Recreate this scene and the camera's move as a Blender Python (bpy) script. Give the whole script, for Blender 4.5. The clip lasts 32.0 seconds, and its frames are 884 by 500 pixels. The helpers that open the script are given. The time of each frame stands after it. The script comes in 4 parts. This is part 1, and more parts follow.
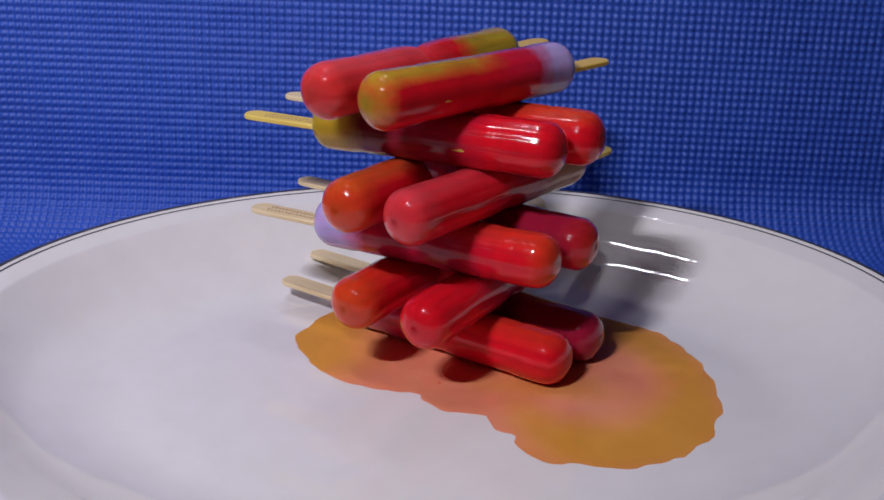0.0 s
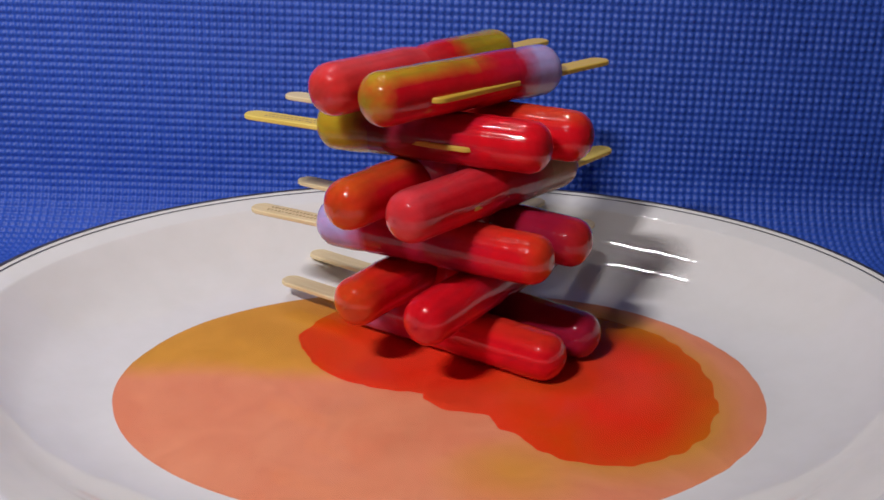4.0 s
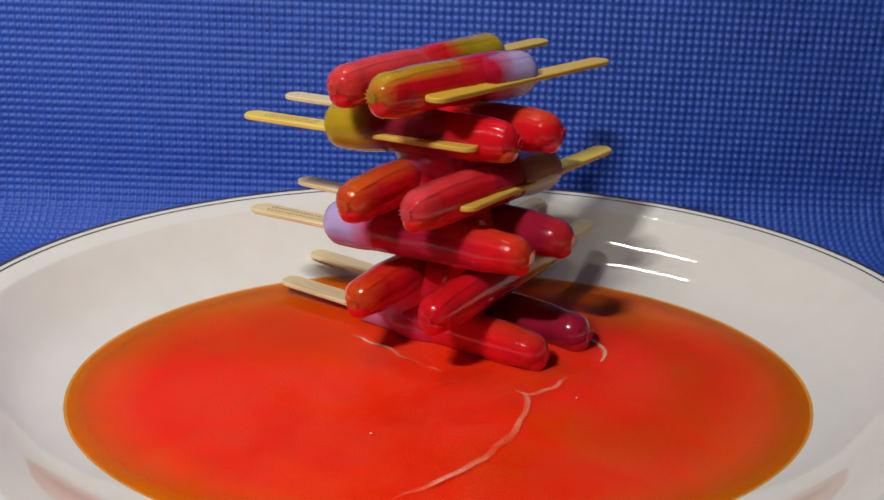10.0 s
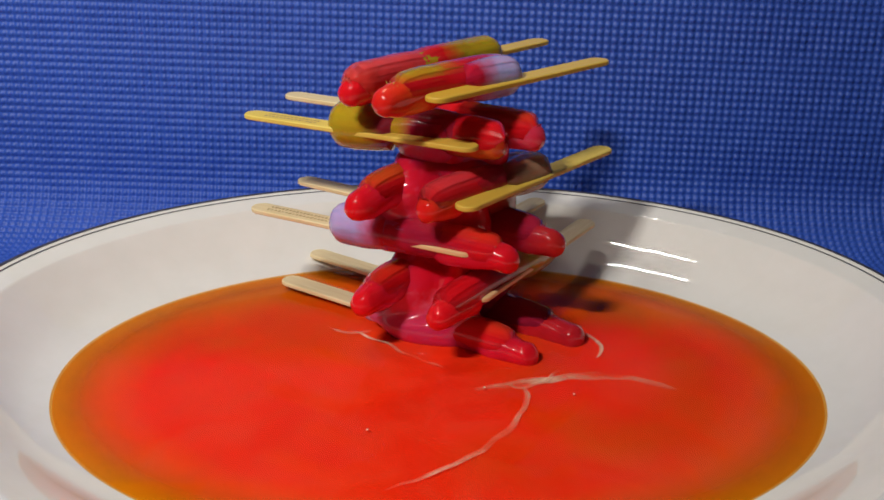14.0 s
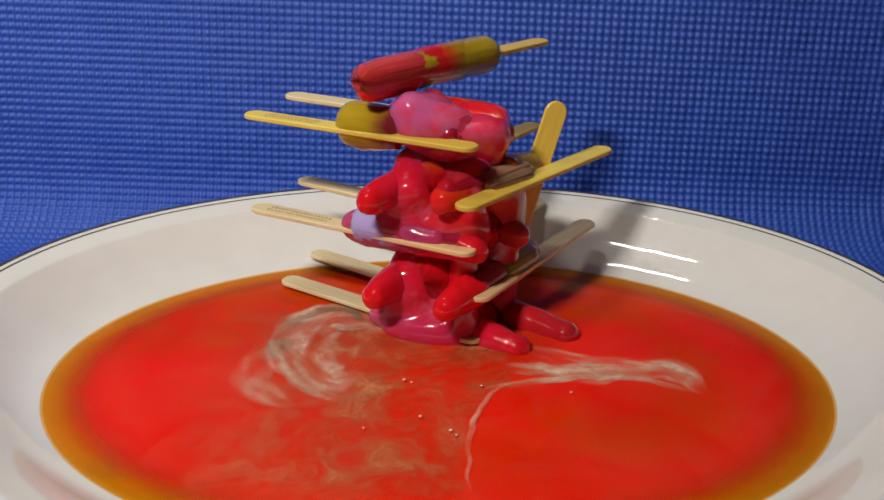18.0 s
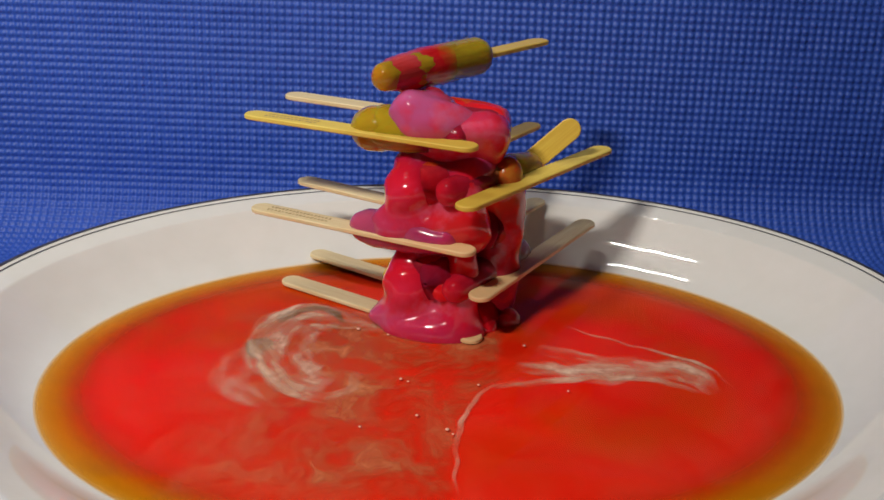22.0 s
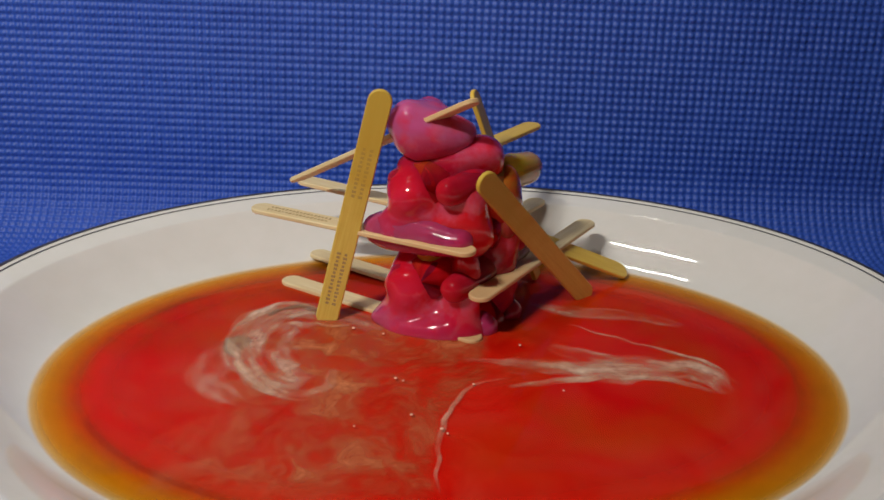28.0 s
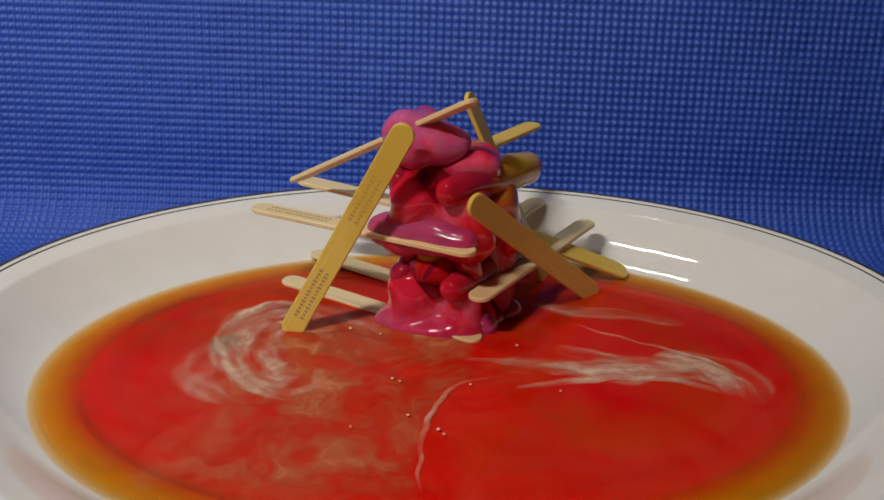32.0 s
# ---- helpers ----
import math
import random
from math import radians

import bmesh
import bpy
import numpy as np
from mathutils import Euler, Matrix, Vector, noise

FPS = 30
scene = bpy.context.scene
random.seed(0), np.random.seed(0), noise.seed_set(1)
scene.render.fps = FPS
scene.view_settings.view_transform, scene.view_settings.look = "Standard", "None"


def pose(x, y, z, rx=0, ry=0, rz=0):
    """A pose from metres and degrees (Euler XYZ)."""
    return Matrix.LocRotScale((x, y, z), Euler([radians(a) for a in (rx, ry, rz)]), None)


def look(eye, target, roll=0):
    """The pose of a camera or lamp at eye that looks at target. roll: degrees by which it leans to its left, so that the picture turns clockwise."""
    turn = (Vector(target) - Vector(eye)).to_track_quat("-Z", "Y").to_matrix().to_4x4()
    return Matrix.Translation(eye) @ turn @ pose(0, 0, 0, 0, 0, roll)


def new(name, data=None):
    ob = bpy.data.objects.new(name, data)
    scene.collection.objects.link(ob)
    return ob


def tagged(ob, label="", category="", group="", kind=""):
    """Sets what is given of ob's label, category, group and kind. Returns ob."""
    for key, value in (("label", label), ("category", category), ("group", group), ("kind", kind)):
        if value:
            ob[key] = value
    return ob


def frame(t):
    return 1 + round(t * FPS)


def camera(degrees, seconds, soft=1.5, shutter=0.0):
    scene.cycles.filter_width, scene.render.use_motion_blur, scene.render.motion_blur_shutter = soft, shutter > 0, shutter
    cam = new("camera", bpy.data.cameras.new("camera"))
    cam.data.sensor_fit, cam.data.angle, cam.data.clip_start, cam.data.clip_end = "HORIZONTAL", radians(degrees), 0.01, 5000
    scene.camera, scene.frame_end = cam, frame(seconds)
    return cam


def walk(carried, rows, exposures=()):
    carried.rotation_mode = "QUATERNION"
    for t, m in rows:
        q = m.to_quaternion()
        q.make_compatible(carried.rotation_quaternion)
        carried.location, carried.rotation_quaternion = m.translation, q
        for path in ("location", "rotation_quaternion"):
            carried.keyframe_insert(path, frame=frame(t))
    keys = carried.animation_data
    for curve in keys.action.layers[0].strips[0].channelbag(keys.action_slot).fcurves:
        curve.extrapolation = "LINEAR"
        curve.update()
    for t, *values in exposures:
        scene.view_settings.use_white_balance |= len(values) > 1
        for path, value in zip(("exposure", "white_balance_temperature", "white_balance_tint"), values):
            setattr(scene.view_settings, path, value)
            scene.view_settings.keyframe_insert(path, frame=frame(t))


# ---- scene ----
# Plate centre at the origin, the plate's flat well at z = 0; all in metres.
cam = camera(50.0, 32.0, soft=1.6)
EYE = Vector((0.0006, -0.3332, 0.1945))
TILT = radians(22.29)
AIM = EYE + Vector((0, math.cos(TILT), -math.sin(TILT)))
walk(cam, [(0.0, look(EYE, AIM, 0.61)), (32.0, look(EYE, AIM, 0.61))],
     exposures=[(0.0, -0.26, 5450, 27), (3.0, -0.13, 5700, 22), (9.0, 0.02, 6050, 11), (19.0, 0.0, 6200, 11), (32.0, -0.26, 6200, 11)])

# ---------------------------------------------------------------- light
world = bpy.data.worlds.new("room_air")
scene.world = world
world.use_nodes = True
world.node_tree.nodes["Background"].inputs[0].default_value = (0.55, 0.62, 0.8, 1)
world.node_tree.nodes["Background"].inputs[1].default_value = 0.16


def tube_light(at, aim, length, watts, thick):
    data = bpy.data.lights.new("tube", "AREA")
    data.shape, data.size, data.size_y, data.energy = "RECTANGLE", length, thick, watts
    data.color = (1.0, 0.94, 0.83)
    ob = new("tube_lamp", data)
    ob.matrix_world = look(at, aim)
    return ob


tube_light((-0.30, -0.37, 0.59), (-0.27, 0.19, 0.08), 0.12, 4.2, 0.012)
tube_light((-0.215, 0.020, 0.767), (-0.01, 0.23, 0.0), 0.15, 0.9, 0.012)
tube_light((-0.065, 0.262, 0.76), (0.06, 0.37, 0.0), 0.072, 0.42, 0.010)


# ---------------------------------------------------------------- material helpers
def material(name):
    m = bpy.data.materials.new(name)
    m.use_nodes = True
    t = m.node_tree
    return m, t, t.nodes["Principled BSDF"]


def noise_node(t, scale, detail=4.0, rough=0.55, source=None):
    n = t.nodes.new("ShaderNodeTexNoise")
    n.inputs["Scale"].default_value = scale
    n.inputs["Detail"].default_value = detail
    n.inputs["Roughness"].default_value = rough
    if source is not None:
        t.links.new(source, n.inputs["Vector"])
    return n


def ramp(t, stops, source=None):
    n = t.nodes.new("ShaderNodeValToRGB")
    el = n.color_ramp.elements
    while len(el) < len(stops):
        el.new(0.5)
    for e, (at, col) in zip(el, stops):
        e.position = at
        e.color = (*col, 1) if len(col) == 3 else col
    if source is not None:
        t.links.new(source, n.inputs[0])
    return n


def mix(t, fac, a, b, mode="MIX"):
    n = t.nodes.new("ShaderNodeMix")
    n.data_type, n.blend_type = "RGBA", mode
    for slot, v in ((0, fac), (6, a), (7, b)):
        if hasattr(v, "links"):
            t.links.new(v, n.inputs[slot])
        elif slot == 0:
            n.inputs[0].default_value = v
        else:
            n.inputs[slot].default_value = (*v, 1)
    return n.outputs[2]


def maths(t, op, a, b=0.0, c=0.0):
    n = t.nodes.new("ShaderNodeMath")
    n.operation = op
    for i, v in enumerate((a, b, c)):
        if hasattr(v, "links"):
            t.links.new(v, n.inputs[i])
        else:
            n.inputs[i].default_value = v
    return n.outputs[0]


def bump(t, bsdf, height, strength, distance):
    n = t.nodes.new("ShaderNodeBump")
    n.inputs["Strength"].default_value, n.inputs["Distance"].default_value = strength, distance
    t.links.new(height, n.inputs["Height"])
    t.links.new(n.outputs[0], bsdf.inputs["Normal"])
    return n


def coords(t, which="Object"):
    return t.nodes.new("ShaderNodeTexCoord").outputs[which]


def attribute(t, name):
    n = t.nodes.new("ShaderNodeAttribute")
    n.attribute_name = name
    return n


# ---------------------------------------------------------------- materials
def make_porcelain():
    m, t, b = material("glazed_porcelain")
    n = noise_node(t, 60, 5, 0.6, coords(t))
    col = ramp(t, [(0.3, (0.80, 0.78, 0.73)), (0.7, (0.84, 0.82, 0.775))], n.outputs[0])
    t.links.new(col.outputs[0], b.inputs["Base Color"])
    b.inputs["Roughness"].default_value = 0.018
    b.inputs["IOR"].default_value = 1.5
    big = noise_node(t, 25, 2, 0.5, coords(t))
    bump(t, b, big.outputs[0], 0.01, 0.0005)
    return m


def make_band():
    m, t, b = material("platinum_band")
    n = noise_node(t, 300, 3, 0.6, coords(t))
    col = ramp(t, [(0.3, (0.16, 0.15, 0.15)), (0.7, (0.27, 0.25, 0.24))], n.outputs[0])
    t.links.new(col.outputs[0], b.inputs["Base Color"])
    b.inputs["Metallic"].default_value, b.inputs["Roughness"].default_value = 0.8, 0.3
    return m


def make_mat():
    m, t, b = material("blue_foam")
    c = coords(t)
    n1, n2 = noise_node(t, 14, 3, 0.6, c), noise_node(t, 900, 3, 0.6, c)
    base = ramp(t, [(0.3, (0.028, 0.086, 0.48)), (0.7, (0.039, 0.114, 0.57))], n1.outputs[0])
    col = mix(t, 0.35, base.outputs[0], ramp(t, [(0.35, (0.016, 0.050, 0.33)), (0.65, (0.060, 0.150, 0.64))], n2.outputs[0]).outputs[0])
    t.links.new(col, b.inputs["Base Color"])
    b.inputs["Roughness"].default_value = 0.5
    bump(t, b, n2.outputs[0], 0.25, 0.0004)
    return m


def make_wood(name, light, dark, wet, damp=(0.62, 0.38, 0.03)):
    m, t, b = material(name)
    c = coords(t)
    mp = t.nodes.new("ShaderNodeMapping")
    mp.inputs["Scale"].default_value = (40, 900, 900)
    t.links.new(c, mp.inputs[0])
    grain = noise_node(t, 1.0, 5, 0.65, mp.outputs[0])
    blot = noise_node(t, 90, 3, 0.5, c)
    col = ramp(t, [(0.35, dark), (0.65, light)], grain.outputs[0])
    out = mix(t, maths(t, "MULTIPLY", blot.outputs[0], 0.35), col.outputs[0], dark)
    sep = t.nodes.new("ShaderNodeSeparateXYZ")   # the half that sits in the ice is soaked
    t.links.new(c, sep.inputs[0])
    soak = ramp(t, [(0.40, (0, 0, 0)), (0.75, (0.75, 0.75, 0.75))], maths(t, "MULTIPLY_ADD", sep.outputs[0], 9.0, maths(t, "MULTIPLY_ADD", blot.outputs[0], 0.5, 0.25))).outputs[0]
    out = mix(t, soak, out, damp)
    t.links.new(out, b.inputs["Base Color"])
    b.inputs["Roughness"].default_value = 0.35 if wet else 0.6
    bump(t, b, grain.outputs[0], 0.25, 0.0003)
    return m


def make_ice(name, stops, top=None):
    """Tinted water ice; the colours run along the bar, the top may have a tint of its own."""
    m, t, b = material(name)
    at = attribute(t, "place")
    sep = t.nodes.new("ShaderNodeSeparateXYZ")
    t.links.new(at.outputs["Vector"], sep.inputs[0])
    wob = noise_node(t, 70, 3, 0.6, at.outputs["Vector"])
    along = maths(t, "MULTIPLY_ADD", sep.outputs[0], 1 / 0.112, 0.5)
    along = maths(t, "ADD", along, maths(t, "MULTIPLY_ADD", wob.outputs[0], 0.14, -0.07))
    col = ramp(t, stops, along).outputs[0]
    if top:
        strong = 0.9 if top == OLIVE else 0.45
        up = maths(t, "MULTIPLY_ADD", sep.outputs[2], 1 / 0.012, 0.0)
        up = maths(t, "ADD", up, maths(t, "MULTIPLY_ADD", wob.outputs[0], 0.3, -0.2))
        f = ramp(t, [(0.42, (0, 0, 0)), (0.80, (strong, strong, strong))], up).outputs[0]
        f = maths(t, "MULTIPLY", f, ramp(t, [(0.38, (0, 0, 0)), (0.56, (1, 1, 1))], along).outputs[0])
        col = mix(t, f, col, top)
    cloud = noise_node(t, 48, 3, 0.55, at.outputs["Vector"])   # denser and clearer ice inside
    col = mix(t, 1.0, col, ramp(t, [(0.36, (0.82, 0.72, 0.80)), (0.60, (1.0, 1.0, 1.0))], cloud.outputs[0]).outputs[0], "MULTIPLY")
    frost = noise_node(t, 420, 4, 0.7, at.outputs["Vector"])
    col = mix(t, maths(t, "MULTIPLY", frost.outputs[0], 0.02), col, (0.9, 0.5, 0.5))
    t.links.new(col, b.inputs["Base Color"])
    b.inputs["Subsurface Weight"].default_value = 0.55
    b.inputs["Subsurface Radius"].default_value = (1.0, 0.35, 0.3)
    b.inputs["Subsurface Scale"].default_value = 0.006
    b.inputs["Roughness"].default_value = 0.16
    b.inputs["IOR"].default_value = 1.33
    b.inputs["Specular IOR Level"].default_value = 0.15
    b.inputs["Coat Weight"].default_value = 1.0
    b.inputs["Coat Roughness"].default_value = 0.04
    b.inputs["Coat IOR"].default_value = 1.38
    lumps = noise_node(t, 190, 4, 0.55, at.outputs["Vector"])
    bump(t, b, lumps.outputs[0], 0.16, 0.0022)
    return m


def make_core():
    """Fused half-melted ice; its tint comes from its blobs, the rear ones darkened with painted shade."""
    m, t, b = material("fused_ice")
    c = coords(t)
    n = noise_node(t, 120, 4, 0.6, c)
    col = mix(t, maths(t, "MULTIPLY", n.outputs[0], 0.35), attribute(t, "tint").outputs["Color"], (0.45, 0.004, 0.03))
    vein = noise_node(t, 62, 3, 0.6, c)
    col = mix(t, ramp(t, [(0.47, (0, 0, 0)), (0.66, (0.6, 0.6, 0.6))], vein.outputs[0]).outputs[0], col, (0.80, 0.008, 0.012))
    veil = noise_node(t, 44, 4, 0.6, c)
    col = mix(t, ramp(t, [(0.54, (0, 0, 0)), (0.72, (0.5, 0.5, 0.5))], veil.outputs[0]).outputs[0], col, (0.62, 0.22, 0.40))
    t.links.new(col, b.inputs["Base Color"])
    b.inputs["Subsurface Weight"].default_value = 0.55
    b.inputs["Subsurface Radius"].default_value = (1.0, 0.35, 0.3)
    b.inputs["Subsurface Scale"].default_value = 0.009
    b.inputs["Roughness"].default_value = 0.15
    b.inputs["IOR"].default_value = 1.33
    b.inputs["Specular IOR Level"].default_value = 0.15
    b.inputs["Coat Weight"].default_value = 1.0
    b.inputs["Coat IOR"].default_value = 1.42
    b.inputs["Coat Roughness"].default_value = 0.05
    lumps = noise_node(t, 140, 3, 0.5, c)
    bump(t, b, lumps.outputs[0], 0.2, 0.0024)
    return m


def swirled(t, amount, scale):
    """Object coordinates bent by a slow noise."""
    c = coords(t)
    warp = noise_node(t, scale, 3, 0.55, c)
    vec = t.nodes.new("ShaderNodeMix")
    vec.data_type = "VECTOR"
    vec.inputs[0].default_value = amount
    t.links.new(c, vec.inputs[4])
    t.links.new(warp.outputs[1], vec.inputs[5])
    return vec.outputs[1]


def make_liquid(name, middle, edge, clear, clear_edge, cover, swirl, gloss, blend):
    """A layer of syrup: part of the light goes through it tinted, part is scattered; the olive parts have a tint of their own."""
    m, t, b = material(name)
    vec = swirled(t, 0.12, 11)
    n = noise_node(t, swirl, 4, 0.5, vec)
    f = maths(t, "ADD", attribute(t, "rim").outputs["Fac"], maths(t, "MULTIPLY_ADD", n.outputs[0], blend, -0.5 * blend))
    f = ramp(t, [(0.16, (0, 0, 0)), (0.90, (1, 1, 1))], f).outputs[0]
    shade = noise_node(t, swirl * 1.7, 4, 0.6, vec)
    inner = ramp(t, [(0.35, middle[0]), (0.62, middle[1])], shade.outputs[0]).outputs[0]
    t.links.new(mix(t, f, inner, edge), b.inputs["Base Color"])
    b.inputs["Roughness"].default_value = 0.5
    b.inputs["IOR"].default_value = 1.34
    b.inputs["Specular IOR Level"].default_value = 0.0
    tr = t.nodes.new("ShaderNodeBsdfTransparent")
    body = attribute(t, "depth").outputs["Fac"]
    t.links.new(mix(t, body, (1.0, 1.0, 1.0), mix(t, f, clear, clear_edge)), tr.inputs[0])
    mx = t.nodes.new("ShaderNodeMixShader")
    fine = noise_node(t, swirl * 2.6, 5, 0.6, vec)
    t.links.new(maths(t, "MULTIPLY", body, maths(t, "MULTIPLY_ADD", fine.outputs[0], 0.4, cover - 0.2)), mx.inputs[0])
    t.links.new(tr.outputs[0], mx.inputs[1])
    t.links.new(b.outputs[0], mx.inputs[2])
    last = mx.outputs[0]
    if gloss:
        wet = t.nodes.new("ShaderNodeBsdfGlossy")
        wet.inputs["Roughness"].default_value = 0.03
        fres = t.nodes.new("ShaderNodeFresnel")
        fres.inputs["IOR"].default_value = 1.14
        top = t.nodes.new("ShaderNodeMixShader")
        t.links.new(fres.outputs[0], top.inputs[0])
        t.links.new(last, top.inputs[1])
        t.links.new(wet.outputs[0], top.inputs[2])
        last = top.outputs[0]
    t.links.new(last, t.nodes["Material Output"].inputs[0])
    return m


def make_murk():
    """Cloudy orange syrup in fine curls."""
    m, t, b = material("cloudy_syrup")
    vec = swirled(t, 0.10, 16)
    n1, n2 = noise_node(t, 34, 6, 0.68, vec), noise_node(t, 12, 3, 0.5, vec)
    curls = ramp(t, [(0.36, (0.12, 0.12, 0.12)), (0.64, (1, 1, 1))], n1.outputs[0]).outputs[0]
    broad = ramp(t, [(0.32, (0.45, 0.45, 0.45)), (0.62, (1, 1, 1))], n2.outputs[0]).outputs[0]
    fac = maths(t, "MULTIPLY", maths(t, "MULTIPLY", curls, broad), maths(t, "MULTIPLY", attribute(t, "soft").outputs["Fac"], 0.95))
    t.links.new(ramp(t, [(0.4, (0.48, 0.09, 0.015)), (0.72, (0.74, 0.28, 0.11))], n1.outputs[0]).outputs[0], b.inputs["Base Color"])
    b.inputs["Roughness"].default_value = 0.5
    tr = t.nodes.new("ShaderNodeBsdfTransparent")
    mx = t.nodes.new("ShaderNodeMixShader")
    t.links.new(fac, mx.inputs[0])
    t.links.new(tr.outputs[0], mx.inputs[1])
    t.links.new(b.outputs[0], mx.inputs[2])
    t.links.new(mx.outputs[0], t.nodes["Material Output"].inputs[0])
    return m


def make_cream():
    """Milky wisps that float in the syrup."""
    m, t, b = material("milky_wisp")
    at = attribute(t, "place").outputs["Vector"]
    soft = attribute(t, "soft").outputs["Fac"]
    n1, n2 = noise_node(t, 1.2, 3, 0.5, at), noise_node(t, 160, 4, 0.6, coords(t))
    lines = ramp(t, [(0.36, (0.08, 0.08, 0.08)), (0.66, (0.95, 0.95, 0.95))], n1.outputs[0]).outputs[0]
    grain = ramp(t, [(0.25, (0.3, 0.3, 0.3)), (0.7, (1, 1, 1))], n2.outputs[0]).outputs[0]
    fac = maths(t, "MULTIPLY", maths(t, "MULTIPLY", lines, grain), soft)
    col = ramp(t, [(0.35, (0.86, 0.42, 0.22)), (0.7, (0.95, 0.74, 0.54))], n1.outputs[0]).outputs[0]
    t.links.new(col, b.inputs["Base Color"])
    b.inputs["Roughness"].default_value = 0.4
    tr = t.nodes.new("ShaderNodeBsdfTransparent")
    mx = t.nodes.new("ShaderNodeMixShader")
    t.links.new(fac, mx.inputs[0])
    t.links.new(tr.outputs[0], mx.inputs[1])
    t.links.new(b.outputs[0], mx.inputs[2])
    t.links.new(mx.outputs[0], t.nodes["Material Output"].inputs[0])
    return m


PORCELAIN, BAND, MAT = make_porcelain(), make_band(), make_mat()
WOOD = make_wood("birch_wood", (0.86, 0.73, 0.45), (0.74, 0.57, 0.29), False, (0.76, 0.46, 0.20))
YELLOWED = make_wood("yellowed_birch", (0.86, 0.68, 0.14), (0.76, 0.54, 0.09), False)
STAINED = make_wood("syrup_stained_birch", (0.88, 0.62, 0.10), (0.76, 0.48, 0.06), True)

RED, ORANGE, OLIVE = (0.78, 0.003, 0.010), (0.76, 0.055, 0.004), (0.46, 0.30, 0.008)
# the dark wine red has the shade inside the pile mixed in
PINK, ROSE, LAVENDER, SHADED_WINE = (0.80, 0.06, 0.08), (0.72, 0.012, 0.10), (0.50, 0.38, 0.70), (0.36, 0.006, 0.035)
CLEAR = (0.44, 0.22, 0.13)


# ---------------------------------------------------------------- mesh helpers
def mesh_object(name, verts, faces, mat, parent=None, smooth=True, label="", place=None):
    me = bpy.data.meshes.new(name)
    me.from_pydata([tuple(v) for v in verts], [], [tuple(f) for f in faces])
    me.materials.append(mat)
    if smooth:
        me.shade_smooth()
    if place is not None:
        a = me.attributes.new("place", "FLOAT_VECTOR", "POINT")
        a.data.foreach_set("vector", np.asarray(place, dtype=np.float32).ravel())
    me.update()
    ob = new(name, me)
    if parent is not None:
        ob.parent = parent
    if label:
        tagged(ob, label)
    return ob


# ---------------------------------------------------------------- setting: table, mat, room
FOOT = -0.010   # underside of the plate's foot


A_WELL, B_WELL = 0.1586, 0.1174   # half axes of the well where the syrup ends up


WALL_Q = (-0.060, -0.030, -0.0234, -0.0155, -0.010, -0.0053, -0.0028, 0.0, 0.002, 0.004, 0.006, 0.008, 0.011, 0.0135, 0.016, 0.020, 0.0236, 0.0345)
WALL_Z = (0.0, 0.0, 0.0007, 0.0025, 0.0044, 0.0062, 0.0073, 0.0086, 0.0097, 0.01095, 0.01235, 0.0139, 0.01645, 0.0188, 0.0213, 0.0255, 0.0294, 0.0343)


def ease(u):
    u = min(1.0, max(0.0, u))
    return u * u * (3 - 2 * u)


def plate_floor(q):
    """Height of the plate's upper side at the distance q outside the oval of the well (negative inside)."""
    if q <= WALL_Q[0]:
        return 0.0
    soft = 0.0014 if q < 0.020 else 0.0004
    spread = np.linspace(-soft, soft, 7)   # rounds the corners of the profile
    return float(np.interp(q + spread, WALL_Q, WALL_Z).mean())


def oval(q, a):
    """The point at the angle a on the oval that lies q outside the well's; inside, the ovals shrink to the centre."""
    if q >= -0.06:
        more = 0.030 * ease((q - 0.008) / 0.026) * max(0.0, -math.sin(a)) ** 1.5   # the near rim is broader
        return (A_WELL + q) * math.cos(a), (B_WELL + q + more) * math.sin(a)
    k = (q + B_WELL) / (B_WELL - 0.06)
    return (A_WELL - 0.06) * k * math.cos(a), (B_WELL - 0.06) * k * math.sin(a)


def rings(profile, steps):
    """A closed skin from a list of (distance outside the well, height)."""
    verts, faces = [], []
    n = len(profile)
    for i in range(steps):
        a = 2 * math.pi * i / steps
        verts += [(*oval(q, a), z) for q, z in profile]
    for i in range(steps):
        j = (i + 1) % steps
        for k in range(n - 1):
            faces.append((i * n + k, i * n + k + 1, j * n + k + 1, j * n + k))
    return verts, faces


def build_plate():
    qs = [-0.1170, -0.10, -0.08, -0.06] + [i / 1000 for i in range(-55, -8, 3)] + [i / 1000 for i in range(-7, 0)] + [i / 2000 for i in range(0, 66)]
    top = [(q, plate_floor(q)) for q in qs]
    rim_z = plate_floor(0.033)
    top += [(0.0335, rim_z + 0.0005), (0.0342, rim_z + 0.0005), (0.0347, rim_z - 0.0002), (0.0344, rim_z - 0.0014)]
    under = [(0.030, rim_z - 0.0052), (0.020, 0.0225), (0.011, 0.0160), (0.004, 0.0040), (-0.003, -0.0012), (-0.012, -0.0040), (-0.030, -0.0060),
             (-0.033, FOOT), (-0.038, FOOT), (-0.040, -0.0056), (-0.1170, -0.0056)]
    plate = tagged(new("plate"), "large oval white porcelain plate with a thin grey rim line", "plate")
    v, f = rings(top + under, 220)
    mesh_object("dish", v, f, PORCELAIN, plate)
    inner = [(0.0310, plate_floor(0.0310) + 0.0002), (0.0316, plate_floor(0.0316) + 0.0002)]
    edge = [(0.0330, rim_z + 0.0006), (0.0341, rim_z + 0.0009), (0.0346, rim_z + 0.0007), (0.0350, rim_z - 0.0003), (0.0346, rim_z - 0.0018)]
    for prof in (inner, edge):
        v, f = rings(prof, 220)
        mesh_object("rim_line", v, f, BAND, plate, label="dark grey line round the rim")
    return plate


